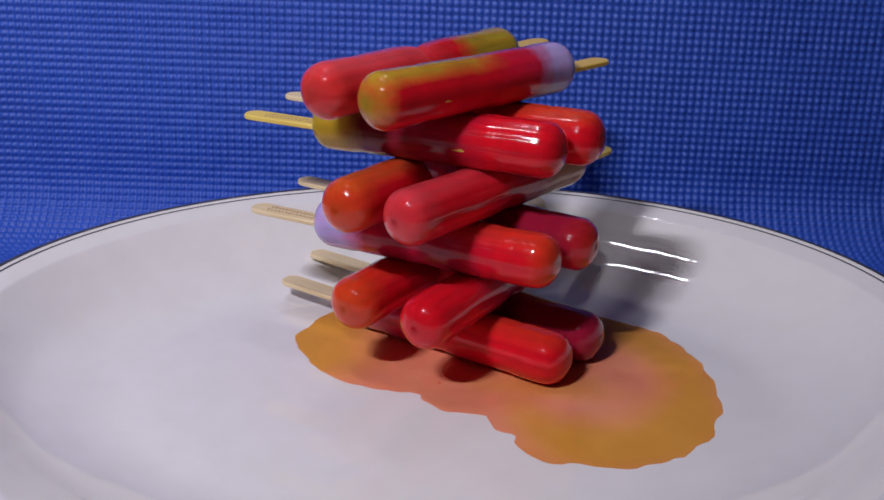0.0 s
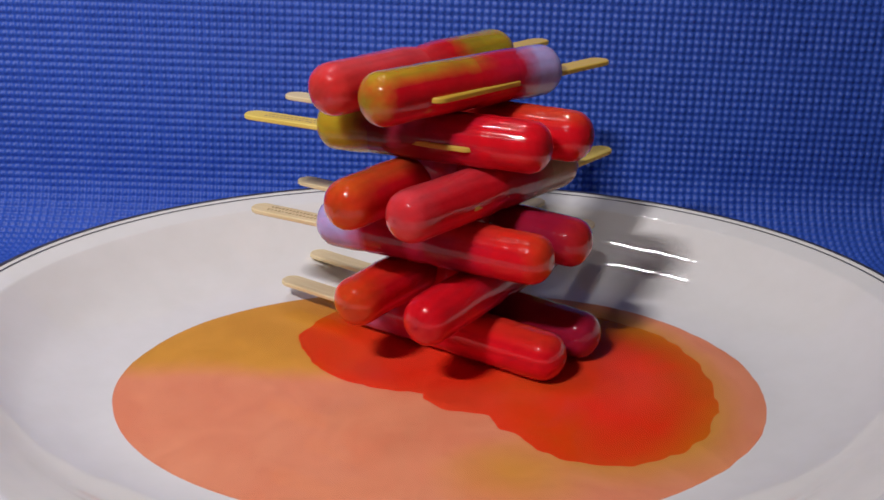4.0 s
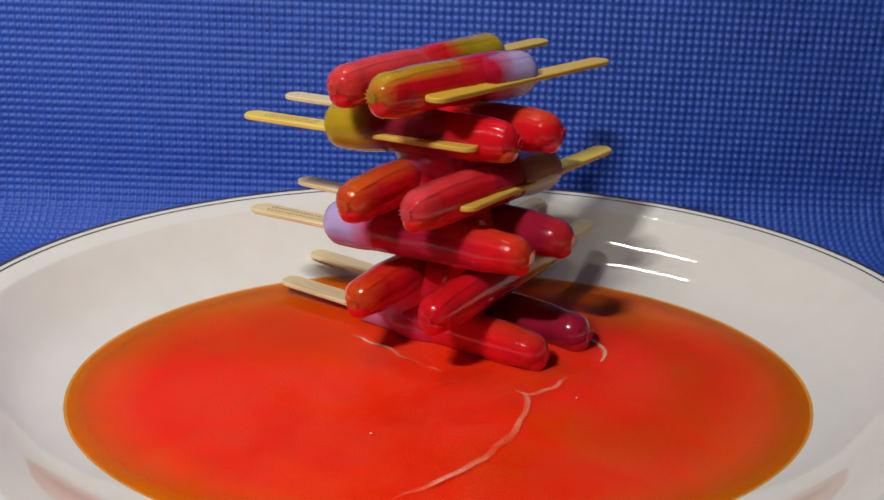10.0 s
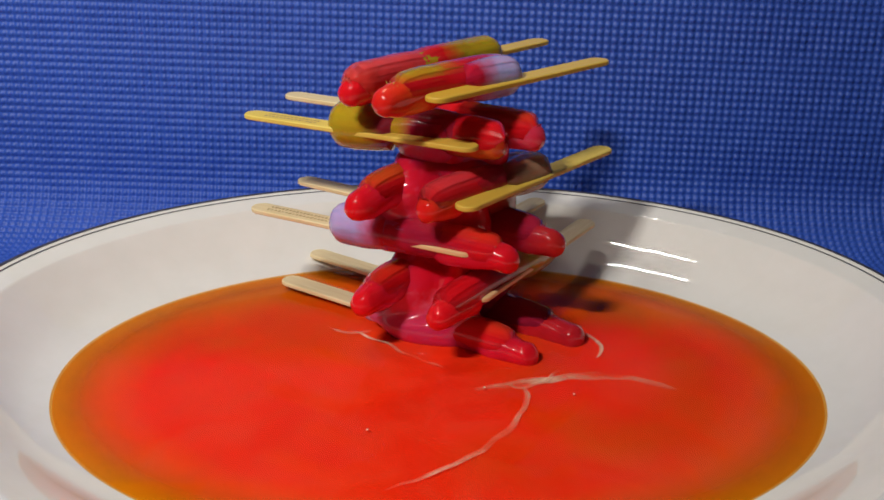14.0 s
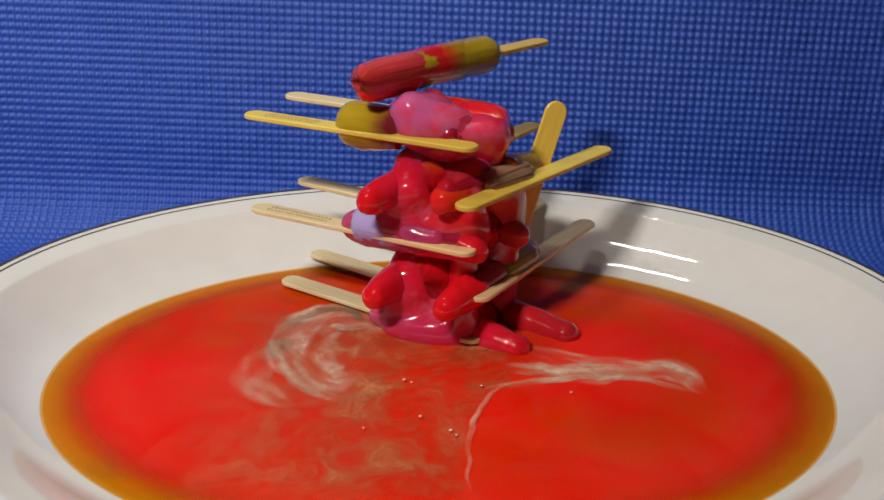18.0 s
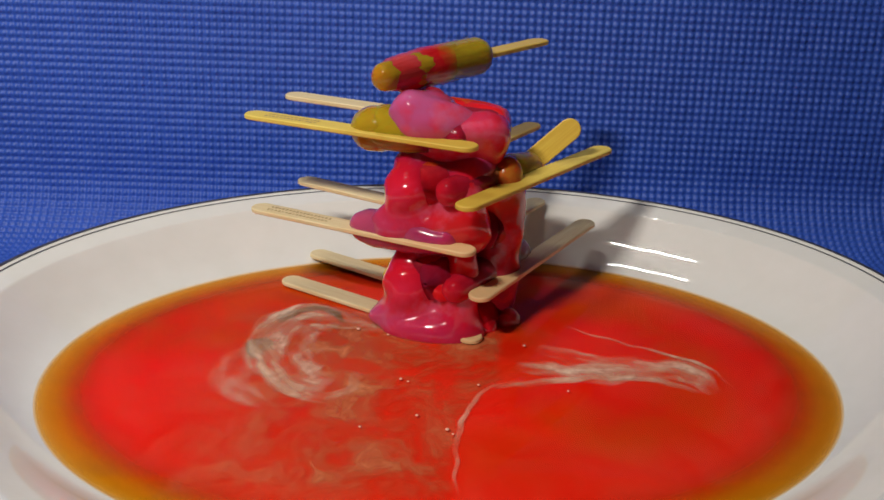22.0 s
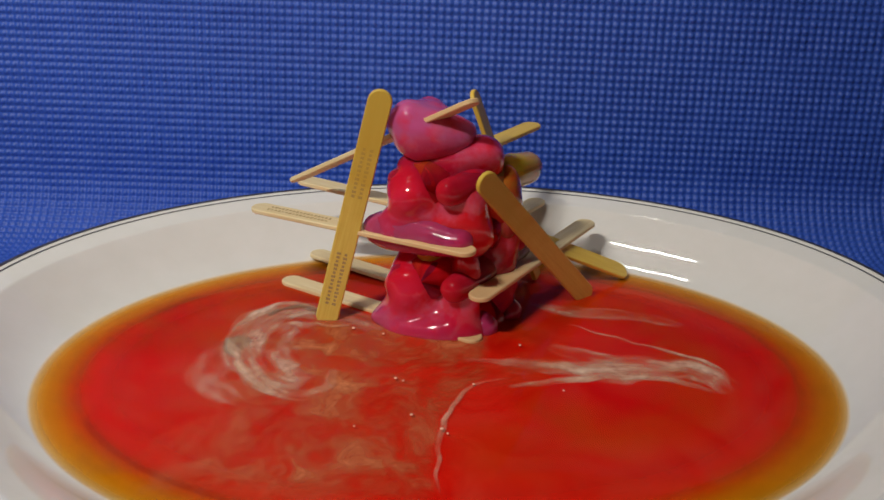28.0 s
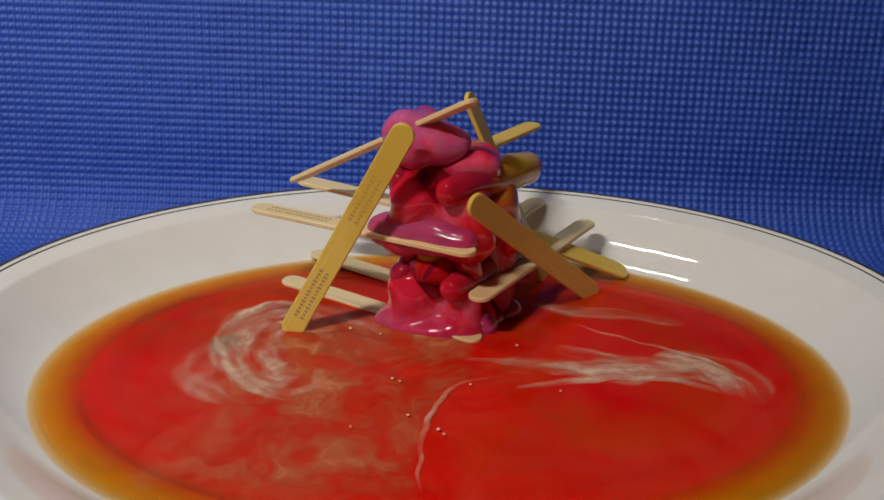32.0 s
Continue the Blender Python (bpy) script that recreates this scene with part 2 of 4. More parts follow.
TABLE_Z = FOOT - 0.004
PITCH, PITCH_UP = 0.0042, 0.0042


def build_mat():
    """A bumpy mat that lies under the plate and rises behind it."""
    sub = 5
    step = PITCH / sub
    turn = radians(1.5)

    def sheet(u, v):
        """Along the mat's middle line: flat, a bend, then up."""
        flat, bend = 0.150, 0.042
        if v < flat:
            return Vector((u, v, FOOT)), Vector((0, 0, 1))
        a = min((v - flat) / bend, radians(84))
        y, z = flat + bend * math.sin(a), FOOT + bend * (1 - math.cos(a))
        rest = v - flat - bend * a
        d = Vector((0, math.cos(a), math.sin(a)))
        if rest > 0:
            y, z = y + d.y * rest, z + d.z * rest
        return Vector((u, y, z)), Vector((0, -d.z, d.y))

    def grid(u0, u1, v0, v1, st, bumps):
        us, vs = np.arange(u0, u1 + st / 2, st), np.arange(v0, v1 + st / 2, st)
        verts = []
        rows = [sheet(0.0, v) for v in vs]
        for v, (p, nrm) in zip(vs, rows):
            for u in us:
                h = 0.0
                if bumps:
                    a = (u * math.cos(turn) - v * math.sin(turn)) / PITCH
                    b = (u * math.sin(turn) + v * math.cos(turn)) / PITCH_UP
                    size = 1 + 0.25 * noise.noise(Vector((math.floor(a + 0.5) * 0.7, math.floor(b + 0.5) * 0.7, 0)))
                    h = 0.0016 * size * abs(math.cos(math.pi * a)) ** 0.75 * abs(math.cos(math.pi * b)) ** 0.75 + 0.0004 * noise.noise(Vector((u * 90, v * 90, 4)))
                verts.append((u, p.y + nrm.y * h, p.z + nrm.z * h))
        n = len(us)
        faces = [(j * n + i, j * n + i + 1, (j + 1) * n + i + 1, (j + 1) * n + i)
                 for j in range(len(vs) - 1) for i in range(n - 1)]
        return verts, faces

    mat_ob = tagged(new("foam_mat"), "blue foam mat with small bumps, bent up behind the plate", "mat")
    v, f = grid(-0.27, 0.27, 0.070, 0.40, step, True)
    tagged(mesh_object("bumpy_sheet", v, f, MAT, mat_ob), kind="stuff")
    v, f = grid(-0.27, 0.27, -0.30, 0.070, 0.004, False)
    mesh_object("base_sheet", v, f, MAT, mat_ob)
    return mat_ob


def make_plain(name, a, b, rough):
    m, t, bs = material(name)
    n = noise_node(t, 7, 5, 0.6, coords(t))
    t.links.new(ramp(t, [(0.3, a), (0.7, b)], n.outputs[0]).outputs[0], bs.inputs["Base Color"])
    bs.inputs["Roughness"].default_value = rough
    return m


def box(name, lo, hi, mat, parent=None):
    x0, y0, z0 = lo
    x1, y1, z1 = hi
    v = [(x0, y0, z0), (x1, y0, z0), (x1, y1, z0), (x0, y1, z0), (x0, y0, z1), (x1, y0, z1), (x1, y1, z1), (x0, y1, z1)]
    f = [(3, 2, 1, 0), (4, 5, 6, 7), (0, 1, 5, 4), (1, 2, 6, 5), (2, 3, 7, 6), (3, 0, 4, 7)]
    return mesh_object(name, v, f, mat, parent, smooth=False)


def build_room():
    wall, wood = make_plain("room_paint", (0.66, 0.63, 0.60), (0.72, 0.70, 0.66), 0.8), make_plain("table_wood", (0.18, 0.11, 0.06), (0.26, 0.17, 0.09), 0.5)
    tagged(box("table_top", (-0.75, -0.85, TABLE_Z - 0.03), (0.75, 0.55, TABLE_Z), wood), "brown wooden table top under the mat", "table", kind="structure")
    fz = TABLE_Z - 0.75
    for nm, lo, hi in (("floor", (-2.2, -2.6, fz - 0.1), (2.2, 1.6, fz)), ("ceiling", (-2.2, -2.6, fz + 2.5), (2.2, 1.6, fz + 2.6)),
                       ("wall_west", (-2.3, -2.6, fz), (-2.2, 1.6, fz + 2.5)), ("wall_east", (2.2, -2.6, fz), (2.3, 1.6, fz + 2.5)),
                       ("wall_south", (-2.3, -2.7, fz), (2.3, -2.6, fz + 2.5)), ("wall_north", (-2.3, 1.6, fz), (2.3, 1.7, fz + 2.5))):
        tagged(box(nm, lo, hi, wall), "plain painted room surface", "room", kind="structure")


build_room()
build_mat()
PLATE = build_plate()

# ---------------------------------------------------------------- melted syrup
# sources of the first film: centre, stretch, first radius (millimetres), speed, seconds of delay
SOURCES = ((-1.9, 37.0, 1.31, 58.7, 4.0, 0.07), (61.9, 3.0, 0.83, 51.6, 4.96, 0.63), (42.7, -24.8, 0.63, 14.8, 14.3, 0.0), (5.6, -68.2, 1.32, 7.7, 35.0, 1.35),
           (-37.5, 36.8, 1.79, 20.1, 18.2, 0.03), (-91.4, 8.7, 1.13, 6.0, 25.4, 2.5), (15.6, -9.2, 1.37, 20.2, 4.0, 0.0), (-46.3, -50.5, 1.11, -5.3, 48.1, 2.33))


def film_time(x, y):
    """Seconds after which the first film of syrup has reached the place (in millimetres)."""
    wob = 2.2 * noise.noise(Vector((x / 15, y / 15, 3.1))) + 1.6 * noise.noise(Vector((x / 6, y / 6, 7.7)))
    t = min(t0 + (math.hypot(x - cx, (y - cy) * k) - r0 + wob) / v for cx, cy, k, r0, v, t0 in SOURCES)
    return max(t, -0.6)


FILM = 0.00011   # metres that the level gains in a second while the film spreads


def hump(x, y, cx, cy, wx, wy):
    return math.exp(-((x - cx) / wx) ** 2 - ((y - cy) / wy) ** 2)


def film_gold(x, y):
    """How olive the first film is (millimetres)."""
    ring = math.exp(-((math.hypot(x - 62, (y - 3) * 0.83) - 40) / 15) ** 2) * ease((x - 10) / 30)
    return min(1.0, max(0.95 * ease((-x - 8) / 50) * ease((y + 8) / 30), 0.9 * ring, 0.75 * hump(x, y, 25, -58, 26, 24), 0.8 * hump(x, y, 40, -2, 28, 12), ease((math.hypot(x / 158.6, y / 117.4) - 0.80) / 0.13)))


# name, colours, edge colour, tint of what goes through (middle, edge), cover, swirl, blend, where it begins and how it fades in, seconds in which it wells up
SYRUPS = (("thin_syrup", ((0.95, 0.15, 0.06), (0.95, 0.20, 0.10)), (0.60, 0.25, 0.010), (0.99, 0.62, 0.46), (0.93, 0.64, 0.24), 0.08, 15, 0.9, 0.003, 0.013, 0, 0),
          ("orange_syrup", ((0.97, 0.16, 0.06), (0.97, 0.09, 0.03)), (0.82, 0.52, 0.02), (0.98, 0.70, 0.45), (0.96, 0.80, 0.45), 0.80, 10, 0.8, 0.002, 0.013, 3.4, 5.2),
          ("red_syrup", ((0.97, 0.05, 0.011), (0.97, 0.10, 0.022)), (0.83, 0.34, 0.013), (0.98, 0.65, 0.40), (0.97, 0.70, 0.35), 0.84, 8, 0.7, -0.007, 0.024, 6.2, 8.6),
          ("crimson_syrup", ((0.92, 0.020, 0.005), (0.88, 0.045, 0.007)), (0.84, 0.17, 0.008), (0.98, 0.60, 0.35), (0.97, 0.60, 0.30), 0.86, 8, 0.6, -0.008, 0.022, 9, 15.8),
          ("deep_syrup", ((0.68, 0.007, 0.003), (0.76, 0.018, 0.004)), (0.74, 0.085, 0.006), (0.98, 0.55, 0.30), (0.97, 0.55, 0.28), 0.86, 7, 0.5, -0.017, 0.024, 16.5, 22.5))
GOLD_FROM = (0.0, 0.50, 0.62, 0.80, 0.90)


def build_syrup():
    thing = tagged(new("syrup_puddle"), "spreading puddle of melted orange and red syrup", "puddle")
    layers = []
    for order, (nm, middle, edge, clear, clear_edge, cover, swirl, blend, begin, wide, start, full) in enumerate(SYRUPS):
        m = make_liquid(nm, middle, edge, clear, clear_edge, cover, swirl, order == 0, blend)
        qs = np.concatenate([np.linspace(-0.117, -0.06, 36), np.linspace(-0.058, begin if order > 1 else 0.004, 44)])
        steps, verts, faces, rim, depth = 200, [], [], [], []
        for i in range(steps):
            a = 2 * math.pi * i / steps
            for q in qs:
                x, y = oval(q, a)
                mx, my = x * 1000, y * 1000
                z = -min(max(film_time(mx, my), -0.6), 5.5) * FILM
                if order:   # the heavier syrup wells up in swirls
                    wx, wy = 2 * noise.noise(Vector((x * 14, y * 14, order))), 2 * noise.noise(Vector((x * 14, y * 14, order + 9)))
                    z += 0.000009 * noise.noise(Vector((x * 26 + wx, y * 26 + wy, order * 3))) + 0.000005 * noise.noise(Vector((x * 80 + wx * 2, y * 80 + wy * 2, order * 5)))
                    # olive towards the rim; the right-hand hump paints in the pile's shadow zone
                    gold = min(1.0, max(0.0, (math.hypot(x / A_WELL, y / B_WELL) - GOLD_FROM[order]) / 0.28)) ** 1.6 + 0.75 * hump(mx, my, 92, 68, 40, 24) + 0.3 * hump(mx, my, -70, 70, 40, 20)
                else:
                    gold = film_gold(mx, my)
                verts.append((x, y, z))
                depth.append(ease((begin - q) / wide))
                rim.append(min(1.0, gold))
        n = len(qs)
        for i in range(steps):
            j = (i + 1) % steps
            for k in range(n - 1):
                faces.append((i * n + k, i * n + k + 1, j * n + k + 1, j * n + k))
        faces.append(tuple(i * n for i in range(steps)))
        ob = mesh_object(nm, verts, faces, m, thing)
        ob.data.attributes.new("rim", "FLOAT", "POINT").data.foreach_set("value", np.array(rim, dtype=np.float32))
        ob.data.attributes.new("depth", "FLOAT", "POINT").data.foreach_set("value", np.array(depth, dtype=np.float32))
        layers.append((ob, start, full, (0.00008 + 0.00007 * (len(SYRUPS) - order)) if order else 0.0))
    return thing, layers


SYRUP, SYRUP_LAYERS = build_syrup()
LEVELS = [(0.0, 0.00003), (1.0, 0.00013), (2.0, 0.00024), (3.0, 0.00036), (3.5, 0.00044), (5.5, 0.00100), (6.0, 0.0013), (7.5, 0.0024), (9.0, 0.0034), (13.0, 0.0053),
          (19.0, 0.0072), (23.0, 0.0081), (28.0, 0.0088), (32.0, 0.0091)]


def level_at(t):
    return float(np.interp(t, [r[0] for r in LEVELS], [r[1] for r in LEVELS]))


# ---------------------------------------------------------------- ice pops
STICK_L, STICK_W, STICK_T = 0.110, 0.0098, 0.0021


def stick_mesh(mat):
    """A flat stick along x with rounded ends, its middle at the origin."""
    half, r, outline = STICK_L / 2, STICK_W / 2, []
    for i in range(13):
        a = math.pi / 2 - math.pi * i / 12
        outline.append((half - r + r * math.cos(a), r * math.sin(a)))
    for i in range(13):
        a = -math.pi / 2 - math.pi * i / 12
        outline.append((-half + r + r * math.cos(a), r * math.sin(a)))
    verts, n, h, e = [], len(outline), STICK_T / 2, 0.0004
    for z, inset in ((-h, e), (-h + e, 0), (h - e, 0), (h, e)):
        for x, y in outline:
            k = 1 - inset / r
            verts.append((math.copysign(max(abs(x) - inset, 0), x), y * k, z))
    faces = [tuple(range(n))[::-1], tuple(range(3 * n, 4 * n))]
    for lv in range(3):
        for i in range(n):
            j = (i + 1) % n
            faces.append((lv * n + i, lv * n + j, (lv + 1) * n + j, (lv + 1) * n + i))
    me = bpy.data.meshes.new("stick")
    me.from_pydata(verts, [], faces)
    me.materials.append(mat)
    me.update()
    return me


INK = make_wood("brown_print", (0.52, 0.37, 0.15), (0.40, 0.26, 0.10), False)


def print_marks(stick, spots):
    """Rows of worn, unreadable print on a stick, as plain bars."""
    for x0, count, side in spots:
        verts, faces = [], []
        for i in range(count):
            for row in (-1, 1):
                x, w, h = x0 + i * 0.0019, 0.0012, 0.0011 + 0.0003 * ((i * 7 + row) % 3)
                y, z, n = row * 0.0015, side * (STICK_T / 2 + 0.00006), len(verts)
                verts += [(x, y - h / 2, z), (x + w, y - h / 2, z), (x + w, y + h / 2, z), (x, y + h / 2, z)]
                faces.append((n, n + 1, n + 2, n + 3) if side > 0 else (n + 3, n + 2, n + 1, n))
        mesh_object("print", verts, faces, INK, stick, smooth=False, label="faded brown print")


STICK_PLAIN, STICK_STAINED, STICK_YELLOW = stick_mesh(WOOD), stick_mesh(STAINED), stick_mesh(YELLOWED)


LOBES = 12


def ice_lobe(name, x0, x1, r, kind, turn, mat, parent, seed):
    """One lengthwise lobe of a round bar of ice; turn is the way it faces, seen along the bar.
    kind: 1 rounded at x1 and tucked under at x0, -1 the other way round, 0 tucked under at both ends."""
    seg, arc, back = 20, 6, 4
    span, hx = math.pi / LOBES * 1.03, (x0 + x1) / 2
    cap = 0.0098

    def scale(x, plain=False):
        lo, hi = max(0.0, x - x0), max(0.0, x1 - x)
        k = r
        for near, rounded in ((lo, kind < 0), (hi, kind > 0)):
            if rounded and near < cap:
                k = min(k, r * max(0.0, 1 - (1 - near / cap) ** 2.5) ** 0.5)
            elif not rounded and near < 0.014 and not plain:
                k = min(k, (r - 0.0016 * (1 - near / 0.014) ** 1.5) * min(1.0, near / 0.0030) ** 0.5)
        return k

    def skin(x, a, plain=False):
        n = noise.noise(Vector((x * 60 + seed * 9.1, math.cos(a) * 1.1, math.sin(a) * 1.1))) * 0.0004
        k = scale(x, plain) * (1 + n / r)
        return Vector((x, k * math.cos(a), k * math.sin(a)))

    verts, faces, place, norms = [], [], [], []
    for i in range(seg + 1):
        x = x0 + (x1 - x0) * (0.5 - 0.5 * math.cos(math.pi * i / seg))
        xi = min(max(x, x0 + 0.0002), x1 - 0.0002)
        for j in range(arc + 1):
            w = -span + 2 * span * j / arc
            a = turn + w
            pnt = skin(x, a)
            nr = (skin(xi, a + 0.02, True) - skin(xi, a - 0.02, True)).cross(skin(xi - 0.0002, a, True) - skin(xi + 0.0002, a, True))
            if nr.dot(Vector((0, math.cos(a), math.sin(a)))) < 0:
                nr = -nr
            nr = Matrix.Rotation(0.3 * w, 3, "X") @ nr.normalized()   # soft joints between neighbours once the bar is thinner
            verts.append(pnt - Vector((hx, 0, 0)))
            place.append(pnt)
            norms.append(nr)
        k = scale(x)
        half_w, inner = k * math.sin(span), k * math.cos(span)
        for j in range(1, back):   # the rounded back of the lobe
            b = math.pi * j / back
            u, w = half_w * math.cos(b), inner - 0.0058 * k / r * math.sin(b)
            y, z = w * math.cos(turn) - u * math.sin(turn), w * math.sin(turn) + u * math.cos(turn)
            verts.append(Vector((x - hx, y, z)))
            place.append(Vector((x, y, z)))
            norms.append(Vector((0, -math.sin(b) * math.cos(turn) - math.cos(b) * math.sin(turn), -math.sin(b) * math.sin(turn) + math.cos(b) * math.cos(turn))))
    n = arc + back
    for i in range(seg):
        for j in range(n):
            k = (j + 1) % n
            faces.append((i * n + j, i * n + k, (i + 1) * n + k, (i + 1) * n + j))
    faces += [tuple(range(n))[::-1], tuple(seg * n + j for j in range(n))]
    ob = mesh_object(name, verts, faces, mat, parent, place=place)
    ob.data.normals_split_custom_set_from_vertices([tuple(v) for v in norms])
    return ob, hx


def V(x, y, z):
    return Vector((x, y, z)) / 1000


RISE = 0.0209
TOWER = V(2, 30, 0)   # the pile's upright axis
FROST = (0.80, 0.04, 0.045)
BLUSH = (0.72, 0.05, 0.14)
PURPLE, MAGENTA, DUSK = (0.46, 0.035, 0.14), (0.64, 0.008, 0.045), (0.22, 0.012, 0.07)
MAUVE, RUSTY = (0.50, 0.07, 0.16), (0.66, 0.10, 0.006)

# name: layer, tip of the ice, end of the stick, bare stick, colours from stick to tip, top tint, colours of the rest, label
# dark wine stops paint the pile's shade onto the middles and the rear bars
POPS = {
    "1f": (1, (51.7, -1.9), (-74.4, 80.4), 40, [(0.0, LAVENDER), (0.3, MAGENTA), (0.6, RED), (1.0, RED)], ORANGE, [(0.0, MAUVE), (0.4, PURPLE), (0.7, MAGENTA), (1.0, RED)], "red ice pop with orange top and lavender end, on the plate"),
    "1r": (1, (67.1, 17.5), (-64.9, 111.0), 44, [(0.0, OLIVE), (0.3, SHADED_WINE), (1.0, SHADED_WINE)], None, [(0.0, OLIVE), (0.4, SHADED_WINE), (0.8, (0.6, 0.01, 0.02)), (1.0, (0.5, 0.01, 0.02))], "wine red ice pop on its side on the plate, shade painted into its colour"),
    "2f": (2, (-9.9, -14.8), (73.3, 107.4), 34, [(0.0, CLEAR), (0.25, OLIVE), (0.42, SHADED_WINE), (0.58, SHADED_WINE), (0.78, RED), (1.0, RED)], None, [(0.0, CLEAR), (0.4, SHADED_WINE), (0.75, RED), (1.0, RED)], "bright red ice pop in the second layer of the pile"),
    "2r": (2, (-38.1, 1.5), (51.6, 135.5), 40, [(0.0, LAVENDER), (0.35, SHADED_WINE), (0.6, SHADED_WINE), (0.78, RED), (0.91, RED), (1.0, ORANGE)], ORANGE, [(0.0, LAVENDER), (0.5, SHADED_WINE), (0.8, MAGENTA), (1.0, RED)], "red ice pop with orange tip in the second layer"),
    "3f": (3, (45.7, -0.1), (-83.6, 65.3), 35, [(0.0, LAVENDER), (0.15, LAVENDER), (0.27, MAGENTA), (0.42, SHADED_WINE), (0.62, SHADED_WINE), (0.8, RED), (0.9, RED), (1.0, ORANGE)], ORANGE, [(0.0, MAUVE), (0.24, MAUVE), (0.4, PURPLE), (0.65, MAGENTA), (1.0, RED)], "red ice pop with lavender end and orange tip"),
    "3r": (3, (62.3, 17.4), (-67.9, 101.4), 42, [(0.0, OLIVE), (0.4, SHADED_WINE), (0.9, SHADED_WINE), (1.0, (0.6, 0.02, 0.01))], None, [(0.0, OLIVE), (0.5, SHADED_WINE), (0.8, SHADED_WINE), (1.0, (0.55, 0.02, 0.012))], "wine red ice pop behind its neighbour in the third layer, shade painted in"),
    "4f": (4, (-17.1, -11.7), (76.5, 92.8), 26, [(0.0, CLEAR), (0.2, CLEAR), (0.35, SHADED_WINE), (0.6, RED), (0.86, RED), (1.0, FROST)], (0.74, 0.08, 0.10), [(0.0, CLEAR), (0.2, OLIVE), (0.4, SHADED_WINE), (0.8, RED), (0.9, ORANGE), (1.0, RED)], "frosted pink and red ice pop with a clear end"),
    "4r": (4, (-39.8, -0.4), (46.8, 130.4), 38, [(0.0, OLIVE), (0.3, SHADED_WINE), (0.7, RED), (0.9, RED), (1.0, ORANGE)], (0.55, 0.16, 0.005), [(0.0, OLIVE), (0.5, SHADED_WINE), (0.8, MAGENTA), (1.0, RED)], "red ice pop with an orange and olive tip"),
    "5f": (5, (46.9, 9.7), (-84.4, 67.3), 35, [(0.0, OLIVE), (0.19, OLIVE), (0.27, (0.2, 0.01, 0.02)), (0.58, SHADED_WINE), (0.74, RED), (0.9, RED), (1.0, RED)], None, [(0.0, OLIVE), (0.28, OLIVE), (0.36, SHADED_WINE), (0.7, SHADED_WINE), (0.84, RUSTY), (0.94, RUSTY), (1.0, RED)], "ice pop with olive end, middle darkened with painted shade, and red tip"),
    "5r": (5, (63.6, 25.9), (-71.5, 98.8), 40, [(0.0, PINK), (0.4, RED), (0.9, RED), (1.0, RED)], (0.70, 0.10, 0.006), [(0.0, PINK), (0.4, PURPLE), (0.8, BLUSH), (1.0, (0.76, 0.03, 0.07))], "plain bright red ice pop under the top layer"),
    "6f": (6, (-27.0, -4.4), (71.5, 87.2), 27, [(0.0, LAVENDER), (0.17, LAVENDER), (0.27, MAGENTA), (0.5, RED), (0.92, RED), (1.0, OLIVE)], OLIVE, [(0.0, LAVENDER), (0.3, PURPLE), (0.6, RED), (0.8, ORANGE), (1.0, RED)], "red ice pop with olive top and lavender end on the pile"),
    "6r": (6, (-48.3, 9.4), (48.8, 128.6), 30, [(0.0, OLIVE), (0.26, OLIVE), (0.36, RED), (0.55, FROST), (0.8, FROST), (1.0, (0.80, 0.04, 0.03))], (0.74, 0.09, 0.11), [(0.0, OLIVE), (0.55, OLIVE), (0.72, ORANGE), (0.85, RED), (1.0, RED)], "frosted pink ice pop with olive end on the pile"),
}
# millimetres by which the tip of each bar has drawn back at BACK_T
BACK_T = (0.0, 4.0, 8.0, 11.0, 14.0, 18.0, 22.5, 28.0, 32.0)
BACK = {"1f": (0, 2, 5, 8, 11, 17, 44, 50, 50), "1r": (0, 1, 2, 3, 5, 8, 32, 46, 50), "2f": (0, 1, 3, 7, 11, 19, 27, 38, 44), "2r": (0, 1, 2, 4, 6, 14, 26, 40, 44),
        "3f": (0, 2, 6, 10, 14, 29, 38, 44, 46), "3r": (0, 2, 6, 8, 11, 28, 36, 46, 50), "4f": (0, 0, 1, 9, 17, 28, 40, 46, 50), "4r": (0, 0, 1, 4, 7, 15, 34, 46, 50),
        "5f": (0, 5, 13, 18, 23, 40, 44, 50, 50), "5r": (0, 4, 11, 16, 22, 40, 50, 56, 56), "6f": (0, 1, 3, 5, 7, 24, 40, 46, 50), "6r": (0, 3, 7, 10, 14, 24, 56, 60, 60)}
# the same for the ends at the sticks
END_BACK = {"3f": (0, 1, 3, 4, 6, 8, 12, 18, 20), "5f": (0, 2, 4, 5, 6, 9, 13, 20, 22), "6f": (0, 7, 15, 21, 27, 34, 40, 40, 40), "6r": (0, 3, 7, 8, 9, 10, 16, 30, 40), "4f": (0, 6, 12, 16, 20, 24, 28, 34, 38)}
USUAL_END = (0, 1, 3, 5, 7, 11, 16, 30, 38)
# millimetres that a bar is thinner by: in its middle, at its tip, at its stick end
THIN_T = (0, 3, 6, 8, 11, 14, 17, 19, 23, 25.5)
THIN_MID = (0.0, 0.3, 0.8, 1.3, 2.2, 3.3, 4.6, 5.2, 5.4, 5.4)
THIN_TIP = (0.0, 0.6, 1.7, 2.6, 3.9, 4.9, 5.3, 5.4, 5.4, 5.4)
THIN_END = (0.0, 0.2, 0.7, 1.1, 1.8, 2.6, 3.6, 4.3, 5.2, 5.4)
TIMES = (0.0, 3.0, 6.0, 8.0, 11.0, 14.0, 16.0, 18.0, 20.0, 22.5, 25.5, 28.0, 32.0)
MOVES = []   # (object, rows) for motions()
STICK_OF, POSE_OF = {}, {}
